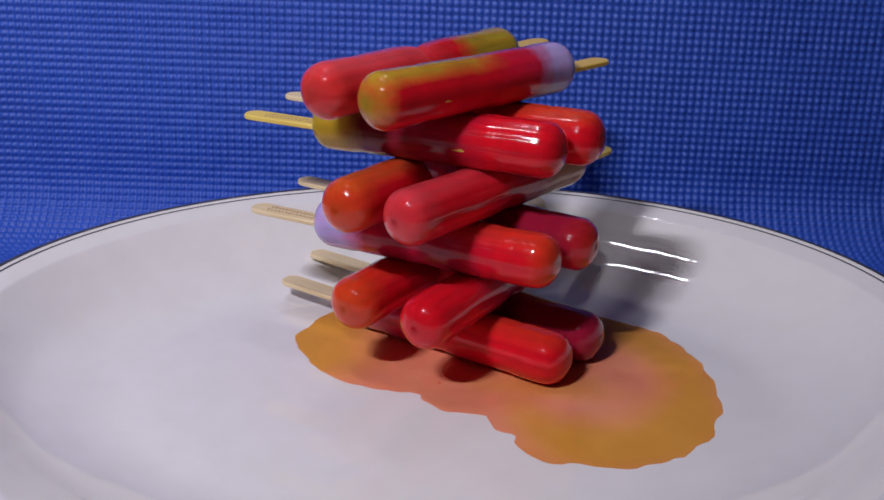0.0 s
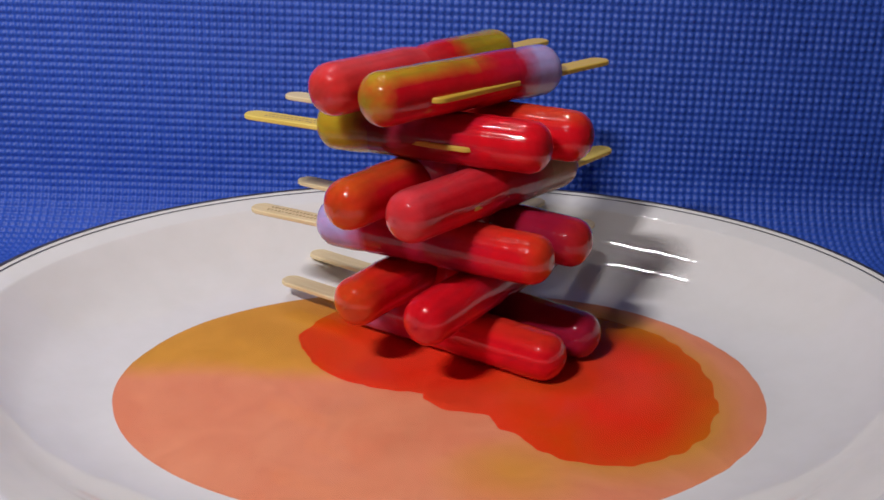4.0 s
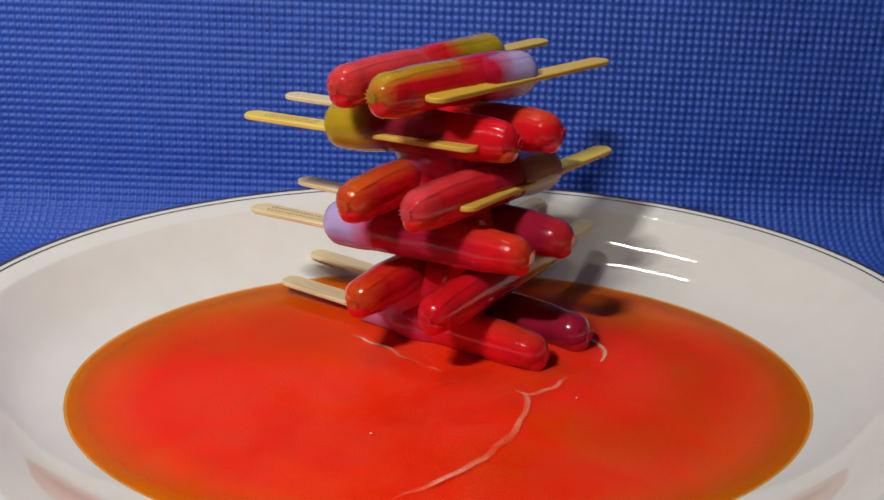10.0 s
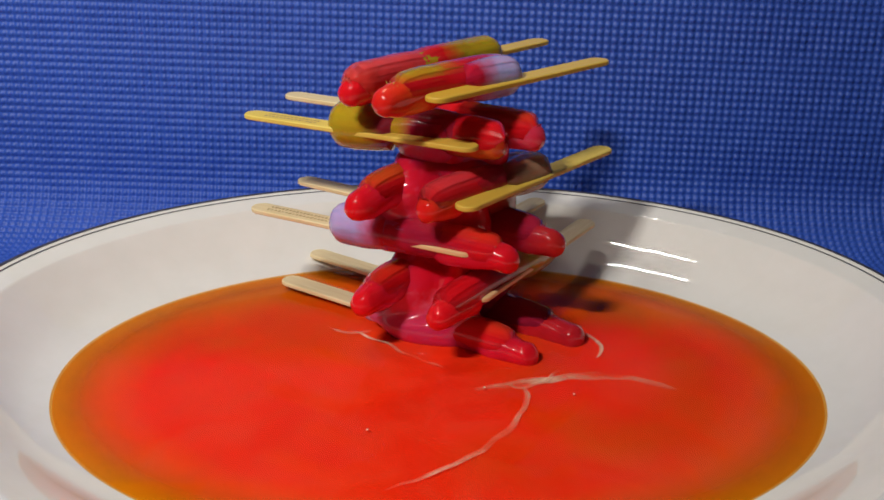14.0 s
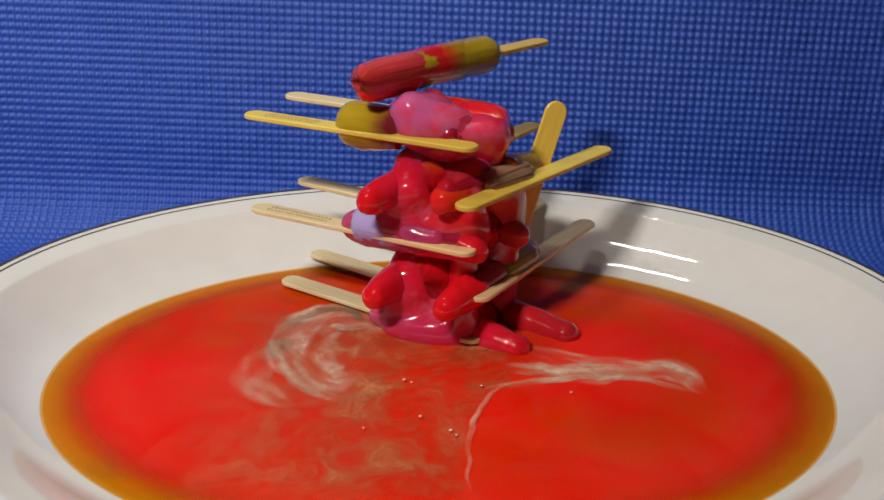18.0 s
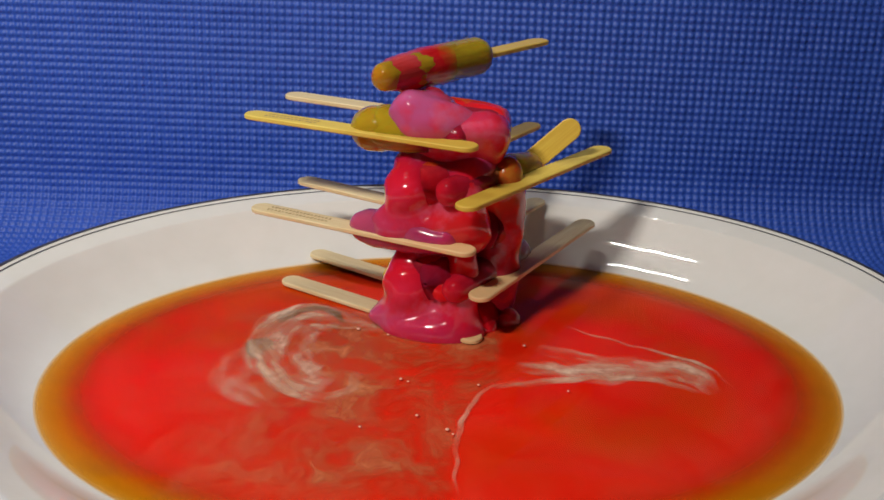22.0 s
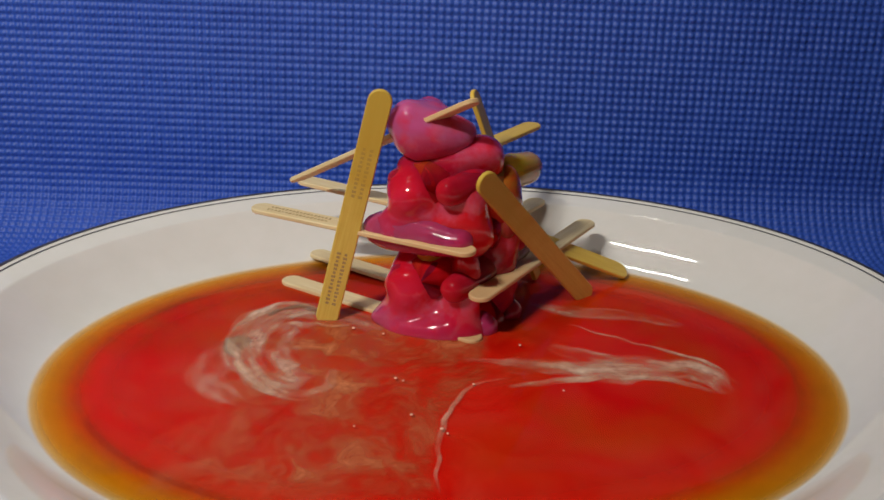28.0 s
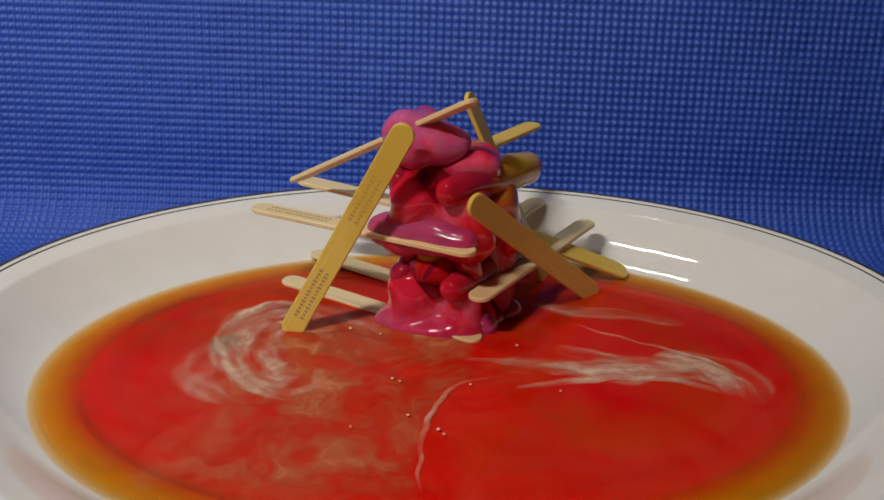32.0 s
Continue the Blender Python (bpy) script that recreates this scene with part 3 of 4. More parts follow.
LASTING = {"5f": 0.35, "3f": 0.75}   # ends that melt more slowly
# seconds and millimetres by which the ice has melted back behind its stick
BEHIND = {"1f": ((0, 14, 18, 22, 32), (0, 1, 5, 9, 9.5)), "3f": ((0, 13, 18, 22, 32), (0, 1, 5, 8, 9)), "5f": ((0, 8, 11, 14, 22, 32), (0, 1.5, 4.5, 7, 9, 9)),
          "4f": ((0, 8, 11, 14, 17, 32), (0, 0.5, 4, 6, 9, 9)), "2f": ((0, 13, 17, 22, 32), (0, 1, 3, 8, 9)), "6f": ((0, 4, 8, 14, 32), (0, 2.5, 6, 8, 9))}


def bar_pose(layer, tip, end):
    """The pose of a bar whose +x points to its tip; the origin lies at the tip."""
    d = Vector((tip[0] - end[0], tip[1] - end[1], 0)).normalized()
    m = Matrix((d, Vector((0, 0, 1)).cross(d), Vector((0, 0, 1)))).transposed().to_4x4()
    m.translation = V(tip[0], tip[1], 0) + Vector((0, 0, RISE * (layer - 0.5)))
    return m


def behind(key, t):
    at, by = BEHIND.get(key, ((0, 19, 32), (0, 2, 2)))
    return float(np.interp(t, at, by)) / 1000


# how a rest of ice thickens and tapers from the pile outwards: place along it, radius
TIP_SHAPE = ((0.0, 0.0045), (0.2, 0.0072), (0.5, 0.0072), (0.72, 0.0063), (0.84, 0.0056), (0.94, 0.0062), (1.0, 0.0058))
END_SHAPE = ((0.0, 0.0050), (0.3, 0.0072), (0.7, 0.0076), (1.0, 0.0068))
OLIVE_END = ((0.0, 0.0050), (0.3, 0.0058), (0.55, 0.0068), (0.75, 0.0092), (1.0, 0.0094))


def ice_arm(name, x0, x1, shape, droop, mat, parent, seed):
    """A tapered, slightly sagging rest of ice from x0 (in the pile) to x1 (its tip)."""
    seg, around, hx = 30, 20, (x0 + x1) / 2
    verts, faces, place = [], [], []
    long = abs(x1 - x0)
    for i in range(seg + 1):
        u = 0.5 - 0.5 * math.cos(math.pi * i / seg)
        r = float(np.interp(u, [s[0] for s in shape], [s[1] for s in shape]))
        near = min(u, 1 - u) * long
        cap = r * (1.2 if u > 0.5 else 0.8)
        if near < cap:
            r *= max(0.0, 1 - (1 - near / cap) ** 2) ** 0.5
        for j in range(around):
            a = 2 * math.pi * j / around
            y, z = math.cos(a), math.sin(a)
            n = 1 + 0.16 * noise.noise(Vector((u * long * 75 + seed * 5.3, y * 0.9, z * 0.9))) + 0.07 * noise.noise(Vector((u * long * 190 + seed * 3.1, y * 2, z * 2)))
            p = Vector((x0 + (x1 - x0) * u, r * n * y, r * n * z * (1.1 if z < 0 else 1.0) - droop * u * u))
            verts.append(p - Vector((hx, 0, 0)))
            place.append(p)
    for i in range(seg):
        for j in range(around):
            k = (j + 1) % around
            quad = (i * around + j, i * around + k, (i + 1) * around + k, (i + 1) * around + j)
            faces.append(quad[::-1] if x1 > x0 else quad)
    return mesh_object(name, verts, faces, mat, parent, place=place), hx


def build_pop(key, number):
    layer, tip, end, bare, stops, top, rest_stops, label = POPS[key]
    total = math.dist(tip, end) / 1000
    length = total - bare / 1000
    half = length / 2
    m = bar_pose(layer, tip, end) @ Matrix.Translation((-half, 0, 0))
    thing = tagged(new("ice_pop"), label, "ice pop", "ice pops in the pile")
    thing.matrix_world = m
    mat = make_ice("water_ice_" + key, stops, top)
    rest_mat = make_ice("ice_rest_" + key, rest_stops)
    radius = 0.0110
    # where the bar crosses the pile's axis, and the side that faces the room
    xc = max(-0.02, min(0.03, (m.inverted() @ (TOWER + Vector((0, 0, m.translation.z)))).x))
    face = -1 if (m.to_3x3() @ Vector((0, 1, 0))).y > 0 else 1
    sink = FALLEN.get(key, [])

    def tip_back(t):
        return float(np.interp(t, BACK_T, BACK[key])) / 1000

    def end_back(t):
        return float(np.interp(t, BACK_T, END_BACK.get(key, USUAL_END))) / 1000

    def settle(t, spot):
        """Adds the falls that have happened by t."""
        spot = spot.copy()
        for t0, goal, pull in sink:
            if t >= t0:
                spot = spot.lerp(m.inverted() @ V(*goal), pull)
        return spot

    def key_rows(ob, make):
        rows = [(t, make(t)) for t in TIMES]
        for t0, goal, pull in sink:
            rows = [r for r in rows if not t0 - 0.1 <= r[0] <= t0 + 0.35] + [(t0 - 0.1, make(t0 - 0.1)), (t0 + 0.35, make(t0 + 0.35))]
        rows.sort(key=lambda r: r[0])
        ob.matrix_basis = rows[0][1]
        MOVES.append((ob, rows))

    sections = [("tip", half - 0.032, half, 1, 0.0), ("body", half - 0.062, half - 0.014, 0, 0.00012),
                ("body", -half + 0.014, -half + 0.062, 0, 0.0002), ("end", -half, -half + 0.032, -1, 0.0001)]
    slow = LASTING.get(key, 1.0)
    for sec, (nm, x0, x1, kind, less) in enumerate(sections):
        mid, tip_side = (x0 + x1) / 2, sec < 2
        for lobe in range(LOBES):
            turn = 2 * math.pi * (lobe + 0.5) / LOBES
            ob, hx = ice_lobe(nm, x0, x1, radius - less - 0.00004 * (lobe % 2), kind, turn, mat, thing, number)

            def make(t):
                thin = float(np.interp(t, THIN_T, THIN_MID if tip_side else THIN_END))
                far = thin
                if nm == "tip":
                    far = float(np.interp(t, THIN_T, THIN_TIP))
                elif nm == "end":
                    thin, far = thin * slow, thin * slow
                elif not tip_side:
                    thin = far = thin * (0.5 + 0.5 * slow)
                x = mid
                if tip_side:
                    x -= (tip_back(t) if nm == "tip" else 0.5 * tip_back(t)) + ((0.5 * far + 1.5 * max(0.0, far - 2.5)) / 1000 if nm == "tip" else 0.0)
                else:
                    x += end_back(t) if nm == "end" else 0.5 * end_back(t)
                # the last of the skin sinks into what is left
                span = (11.5, 14, 17) if tip_side else (15, 19, 23)
                if nm == "end" and slow < 0.5:
                    span = (18, 22, 26)
                if key != "6r":
                    x += (xc - 0.004 - x) * float(np.interp(t, span, (0.0, 0.3, 1.0)))
                side = 1.1 if math.cos(turn) * face > 0.3 else 0.97
                most = (3.6 if tip_side else 2.6) if key == "6r" else 5.5
                thin, far = min(thin * side, most) / 1000, min(far * side, most) / 1000
                d = (thin + far) / 2
                tilt = (far - thin) / (x1 - x0)
                hide = behind(key, t) * (0.25 if nm == "end" and t < 24 else 1.0)
                spot = Vector((x, -d * math.cos(turn) - face * hide, -d * math.sin(turn)))
                rot = pose(0, 0, 0, 0, math.degrees(tilt * math.sin(turn)), -math.degrees(tilt * math.cos(turn)))
                if key != "6r":   # into the heart of the pile
                    heart = m.inverted() @ V(5, 50, 1000 * m.translation.z)
                    spot = spot.lerp(heart, float(np.interp(t, span, (0.0, 0.0, 0.95))))
                return Matrix.Translation(settle(t, spot)) @ rot

            key_rows(ob, make)
    # what is left of the bar on either side once its skin has run off
    tip_arm, tip_x = ice_arm("tip_rest", min(xc + 0.008, half - 0.030), half - 0.0035, TIP_SHAPE, 0.0022, rest_mat, thing, number)
    end_arm, end_x = ice_arm("end_rest", xc - 0.004, -half + 0.0030, OLIVE_END if key == "5f" else END_SHAPE, 0.0010, rest_mat, thing, number + 0.5)

    def tip_make(t):
        gone = min(tip_back(t), 0.046 if key == "6r" else 0.036)
        spot = Vector((tip_x - gone, -face * behind(key, t), -0.0012 * min(1, t / 14)))
        if key != "6r":
            spot = spot.lerp(m.inverted() @ V(5, 50, 1000 * m.translation.z), float(np.interp(t, (18, 25.5), (0.0, 0.75))))
        return Matrix.Translation(settle(t, spot))

    def end_make(t):
        return Matrix.Translation(settle(t, Vector((end_x + min(end_back(t), 0.013 if key in ("2f", "4f", "2r", "4r") else 0.024), -face * behind(key, t) * (0.35 if key in ("5f", "3f") else 1.0), 0))))

    key_rows(tip_arm, tip_make)
    key_rows(end_arm, end_make)
    stick = new("stick", STICK_STAINED if key in ("4r", "6f", "6r") else STICK_YELLOW if key in ("4f", "5f") else STICK_PLAIN)
    stick.parent = thing
    tagged(stick, "flat birch stick")
    lean = {"5f": 0.0062, "6f": 0.0062, "4f": 0.0055, "2f": 0.003, "3f": 0.002, "1f": 0.001}.get(key, 0.0)
    stick.matrix_basis = pose(-half - bare / 1000 + STICK_L / 2, face * lean / 2, -0.0012 if lean else 0, 0, 0, math.degrees(face * lean / STICK_L))
    if key == "3f":
        print_marks(stick, [(-0.046, 17, 1)])
    if key == "5f":
        print_marks(stick, [(-0.044, 14, 1), (0.008, 12, 1), (-0.044, 14, -1), (0.008, 12, -1)])
    STICK_OF[key], POSE_OF[key] = stick, m
    return thing


# when a layer gives way: seconds, where its ice goes (millimetres), how much of the way
FALLEN = {"6f": [(17.1, (14, 58, 42), 0.98)], "6r": [(23.3, (14, 58, 42), 0.98)], "5f": [(27.3, (14, 58, 42), 0.97)], "5r": [(26.3, (14, 58, 42), 0.97)]}

for number, key in enumerate(POPS):
    build_pop(key, number)


# ---------------------------------------------------------------- the fused core of the pile
def surface_nets(field, origin, cell):
    """A smooth closed skin where the field is zero (negative inside)."""
    inside = field < 0
    nx, ny, nz = field.shape
    corners = [(i, j, k) for i in (0, 1) for j in (0, 1) for k in (0, 1)]
    total = sum(inside[i:nx - 1 + i, j:ny - 1 + j, k:nz - 1 + k].astype(int) for i, j, k in corners)
    mixed = (total > 0) & (total < 8)
    index = -np.ones(mixed.shape, dtype=int)
    cells = np.argwhere(mixed)
    index[mixed] = np.arange(len(cells))
    acc, cnt = np.zeros((len(cells), 3)), np.zeros(len(cells))
    for a in corners:
        for axis in range(3):
            if a[axis] == 1:
                continue
            b = list(a)
            b[axis] = 1
            fa = field[tuple((cells + a).T)]
            fb = field[tuple((cells + b).T)]
            cross = (fa < 0) != (fb < 0)
            w = np.where(cross, fa / np.where(cross, fa - fb, 1), 0)
            pnt = np.array(a)[None] + w[:, None] * (np.array(b) - np.array(a))[None]
            acc[cross] += pnt[cross]
            cnt[cross] += 1
    verts = origin + (cells + acc / cnt[:, None]) * cell
    faces = []
    for axis in range(3):
        u, v = [(1, 2), (2, 0), (0, 1)][axis]
        lo = [slice(1, -1)] * 3
        lo[axis] = slice(0, -1)
        hi = list(lo)
        hi[axis] = slice(1, None)
        a, b = inside[tuple(lo)], inside[tuple(hi)]
        off = np.ones(3, dtype=int)
        off[axis] = 0
        for edge in np.argwhere(a != b):
            c = edge + off
            quad = []
            for du, dv in ((-1, -1), (0, -1), (0, 0), (-1, 0)):
                e = c.copy()
                e[u] += du
                e[v] += dv
                quad.append(index[tuple(e)])
            faces.append(quad if a[tuple(edge)] else quad[::-1])
    return verts, faces


def smooth_min(a, b, k):
    h = np.clip(0.5 + 0.5 * (b - a) / k, 0, 1)
    return b * (1 - h) + a * h - k * h * (1 - h)


CORE = make_core()


def build_lump(name, blobs, label=""):
    """Skins some blobs (place, radii in millimetres, tint) as one lump of half-melted ice."""
    cell = 0.0012
    centres, sizes = np.array([b[0] for b in blobs]) / 1000, np.array([b[1] for b in blobs]) / 1000
    lo, hi = (centres - sizes).min(0) - 0.005, (centres + sizes).max(0) + 0.005
    n = np.ceil((hi - lo) / cell).astype(int)
    gx, gy, gz = np.meshgrid(*[lo[i] + np.arange(n[i]) * cell for i in range(3)], indexing="ij")
    pts = np.stack([gx, gy, gz], -1)
    field = None
    for c, r in zip(centres, sizes):
        q = (pts - c) / r
        wob = 0.06 * np.sin(pts[..., 0] * 330 + c[2] * 900) * np.sin(pts[..., 2] * 290 + c[0] * 700) + 0.03 * np.sin(pts[..., 1] * 520 + pts[..., 2] * 410)
        d = (np.linalg.norm(q, axis=-1) - 1 + wob) * r.min()
        field = d if field is None else smooth_min(field, d, 0.0095)
    verts, faces = surface_nets(field, lo, cell)
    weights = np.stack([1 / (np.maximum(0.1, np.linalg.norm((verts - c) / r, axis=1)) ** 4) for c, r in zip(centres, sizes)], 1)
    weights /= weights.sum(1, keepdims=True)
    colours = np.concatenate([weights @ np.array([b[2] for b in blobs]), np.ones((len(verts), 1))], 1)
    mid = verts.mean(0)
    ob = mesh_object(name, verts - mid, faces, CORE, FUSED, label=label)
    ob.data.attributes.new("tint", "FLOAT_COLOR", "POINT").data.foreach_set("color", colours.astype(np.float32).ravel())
    return ob, mid


FUSED = tagged(new("fused_ice_core"), "half-melted lump of red and purple ice in the pile", "ice")
PALE, LILAC = (0.56, 0.13, 0.34), (0.50, 0.09, 0.22)
RUST, OCHRE = (0.70, 0.05, 0.008), (0.52, 0.20, 0.01)
# each lump: blobs, and its drift (seconds, millimetres) from where it stands when the pile is bare
LUMPS = [
    ("top_lump", [((-7.9, 38, 101.5), (11, 8, 6), PALE), ((-12, 38, 105), (4.5, 5, 4), PALE), ((6, 37, 97), (8, 6.5, 5), PALE), ((-3, 39, 96), (9, 8, 6), MAGENTA), ((-6, 42, 92), (9, 8, 6), PURPLE), ((-4, 53, 101), (7, 8, 7), MAGENTA)], "pale purple ice on top",
     [(0, 2, 8, -20), (14, 1, 5, -9), (18, 0, 1, -1), (25.5, 0, 0, 0), (28, -1, 0, -4), (32, -3, 0, -8)]),
    ("shoulder", [((2, 39, 92), (9, 7, 5), MAGENTA), ((14.5, 32, 97), (8, 4.5, 3.2), BLUSH), ((21, 41, 89), (6, 8, 10), MAGENTA), ((10, 40, 93), (9, 7, 6), MAGENTA), ((0, 42, 86), (12, 8, 7), MAGENTA)], "rosy ice with a melted finger",
     [(0, 0, 8, -18), (14, 0, 5, -8), (18, 0, 1, -1), (25.5, 0, 0, 0), (28, -2, 3, -11), (32, -3, 4, -16)]),
    ("middle_lump", [((-3.4, 42, 81), (14, 9, 9), DUSK), ((16, 40, 81), (6.5, 7, 9), PURPLE), ((-12, 35, 71.4), (10, 8, 8.4), RED), ((-14, 31, 69), (5.5, 5, 5.5), BLUSH), ((-2, 41, 66), (13, 8, 8), SHADED_WINE),
                     ((10.3, 29, 69), (5.8, 6, 9), RED), ((9, 32, 60), (6.5, 6, 8), RUST), ((-7.8, 36, 54), (15, 8, 7.5), MAGENTA), ((10, 33, 51), (9.5, 7.5, 8.5), MAGENTA), ((-19, 37, 53), (8, 8, 6.5), LILAC),
                     ((5, 28, 56), (6, 4, 3.5), ORANGE)], "dark red ice with rose and lilac bulges",
     [(0, 2, 10, 0), (8, 2, 9, 0), (15, 0, 1, 0), (25.5, 0, 0, 0), (28, 1, 1, -2), (32, 2, 1, -4)]),
    ("lower_lump", [((-6, 42, 42), (12, 7, 8), SHADED_WINE), ((-11.4, 37, 28), (12, 8.5, 9.5), RED), ((-14, 33, 26), (6, 5.5, 6), BLUSH), ((-2, 41, 20), (12, 8, 12), SHADED_WINE), ((10.3, 30, 38), (5.4, 5.5, 13), RED),
                    ((9, 27, 18), (5.8, 6, 9), MAGENTA), ((-15, 38, 12.9), (15, 8, 5.5), LILAC), ((2, 28, 9), (10, 6, 5), PURPLE), ((-3, 31, 7), (14, 8, 5), MAGENTA)], "red ice with a lilac melted foot",
     [(0, 2, 9, -1), (8, 2, 8, -1), (15, 0, 1, 0), (25.5, 0, 0, 0), (28, 1, 1, -1), (32, 2, 2, -3)]),
    # stands on the pile's shaded side; its dark tints paint that shade in
    ("back_lump", [((25, 50, 40), (10, 9, 19), SHADED_WINE), ((25, 51, 62), (8.8, 9, 12), SHADED_WINE), ((22, 47, 18), (11, 9, 13), DUSK), ((27, 44, 50), (5, 4, 6), (0.6, 0.02, 0.02)), ((23, 42, 30), (5, 4, 7), (0.55, 0.012, 0.02)),
                   ((27, 43, 74), (6, 6, 8.2), OCHRE), ((20, 39, 67), (5.5, 6, 5), RUST), ((26, 46, 64), (6, 6, 7), SHADED_WINE)], "red ice with shade painted in as dark wine, and an ochre crest",
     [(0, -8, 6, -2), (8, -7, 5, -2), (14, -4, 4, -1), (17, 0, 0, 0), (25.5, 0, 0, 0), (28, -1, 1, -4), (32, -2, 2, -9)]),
]
LUMP_MOVES = []
for name, blobs, label, drift in LUMPS:
    ob, mid = build_lump(name, blobs, label)
    LUMP_MOVES.append((ob, mid, drift))


# ---------------------------------------------------------------- milky wisps and bubbles on the syrup
CREAM = make_cream()


def curve_points(ctrl, n):
    """A smooth line through the given points."""
    pts = [Vector(c) for c in ctrl]
    pts = [pts[0] * 2 - pts[1]] + pts + [pts[-1] * 2 - pts[-2]]
    out = []
    for i in range(n + 1):
        s = i / n * (len(pts) - 3)
        k = min(int(s), len(pts) - 4)
        u = s - k
        a, b, c, d = pts[k:k + 4]
        out.append(0.5 * ((2 * b) + (c - a) * u + (2 * a - 5 * b + 4 * c - d) * u * u + (3 * b - a - 3 * c + d) * u ** 3))
    return out


WISPS = []


def wisp(name, ctrl, width, strength, label, start, full, rows, gone=99):
    """A flat milky ribbon; rows: seconds and drift (millimetres, degrees) from where it ends up."""
    if width > 3:
        width, strength = width * 1.35, min(1.0, strength * 1.3)
    line = curve_points(ctrl, 60)
    mid = sum((Vector(c) for c in ctrl), Vector((0, 0))) / len(ctrl)
    verts, faces, soft, place = [], [], [], []
    across, travelled = 8, 0.0
    seed = len(WISPS) * 13.0
    for i, pnt in enumerate(line):
        d = (line[min(i + 1, 60)] - line[max(i - 1, 0)]).normalized()
        travelled += (pnt - line[i - 1]).length if i else 0.0
        u = i / 60
        w = width * (0.35 + 0.65 * math.sin(math.pi * u) ** 0.7) * (1 + 0.45 * noise.noise(Vector((travelled / 14, seed, 0))))
        for j in range(across + 1):
            v = 2 * j / across - 1
            side = Vector((-d.y, d.x)) * (v * w / 2 + 1.5 * noise.noise(Vector((travelled / 9, seed + 5, 0))))
            p = pnt + side - mid
            verts.append((p.x / 1000, p.y / 1000, 0.00003 * (1 - v * v)))
            soft.append(strength * (1 - v ** 4) ** 1.2 * min(1, 6 * u, 6 * (1 - u)) ** 0.7)
            place.append((travelled / 34, v * w / 17.0, seed))
    n = across + 1
    for i in range(60):
        for j in range(across):
            faces.append((i * n + j, (i + 1) * n + j, (i + 1) * n + j + 1, i * n + j + 1))
    ob = mesh_object(name, verts, faces, CREAM, None, place=place)
    tagged(ob, label, "foam", "milky wisps in the syrup", "stuff")
    ob.data.attributes.new("soft", "FLOAT", "POINT").data.foreach_set("value", np.array(soft, dtype=np.float32))
    WISPS.append((ob, mid, start, full, rows, gone))
    return ob


SOFT, FAINT = "pale milky wisp curling in red syrup", "faint cloudy streak in red syrup"
LEFT_DRIFT = [(0, 20, 3, 0), (17, 19, 2, 0), (22, 9, 0, 0), (28, 0, 0, 0), (32, -5, 0, 0)]
RIGHT_DRIFT = [(0, -8, 4, 3), (14, -8, 4, 3), (18, -4, 2, 1), (22, 0, 0, 0), (28, 5, -1, 0), (32, 8, -2, 0)]
SEAM = "thin pale seam between two syrup colours"
FOAM = "pale foam line beside the melting ice"
wisp("milky_wisp", [(-45, 36), (-62, 52), (-76, 48), (-85, 32), (-82, 10), (-70, -14), (-54, -25), (-42, -20), (-42, -5)], 8, 1.0, SOFT, 10, 16, LEFT_DRIFT)
wisp("milky_wisp", [(-52, 42), (-70, 36), (-75, 12), (-64, -10), (-50, -16)], 24, 0.6, FAINT, 12, 17, LEFT_DRIFT)
wisp("milky_wisp", [(-22, 30), (-40, 40), (-58, 46), (-74, 40)], 14, 0.5, FAINT, 12, 17, [(0, 6, 0, 0), (18, 5, 0, 0), (32, -3, 0, 0)])
wisp("milky_wisp", [(-80, 20), (-92, 4), (-88, -18), (-70, -34)], 12, 0.3, FAINT, 13, 18, LEFT_DRIFT)
wisp("milky_wisp", [(21, -17), (38, -13), (59, -9), (81, -9), (100, -20)], 4.6, 1.0, SOFT, 8, 12, RIGHT_DRIFT)
wisp("milky_wisp", [(40, 16), (63, 2), (85, -1), (99, -5), (105, -21)], 14, 0.85, SOFT, 11, 17, RIGHT_DRIFT)
wisp("milky_wisp", [(30, 0), (56, -5), (80, -5), (98, -13)], 13, 0.7, FAINT, 11, 17, RIGHT_DRIFT)
wisp("milky_wisp", [(80, 7), (100, 3), (112, -11), (115, -28)], 17, 0.95, SOFT, 25.6, 28.5, [(0, -4, 2, 0), (28, 0, 0, 0), (32, 6, -2, 0)])
wisp("milky_wisp", [(53, 35), (73, 22), (90, 12), (106, 1), (114, -17)], 2.8, 0.9, SOFT, 15, 18.5, [(0, -5, 2, 0), (18, -4, 1, 0), (22, 0, 0, 0), (32, 4, 0, 0)])
wisp("milky_wisp", [(36, 56), (58, 47), (82, 44), (104, 34)], 9, 0.45, FAINT, 24, 27.5, [(0, 0, 0, 0), (32, 3, 0, 0)])
wisp("milky_wisp", [(6, 2), (26, -2), (48, -2), (70, 2)], 9, 0.4, FAINT, 24, 28, [(0, 0, 0, 0), (32, 4, 0, 0)])
wisp("milky_wisp", [(32, -14), (33, -26), (24, -48), (6, -68), (-16, -83)], 3.0, 0.8, SEAM, 6, 9, [(0, 2, 0, 4), (9, 0, 0, 0), (13, 1, 2, 0), (16, -4, 3, -6), (32, -16, 6, -20)], 14)
wisp("milky_wisp", [(34, -12), (19, -18), (9, -40), (6, -60), (6, -85)], 2.6, 0.6, SEAM, 14.6, 17, [(0, 6, 2, 0), (17, 5, 2, 0), (22, 0, 0, 0), (28, -6, 0, 0), (32, -12, 0, 0)])
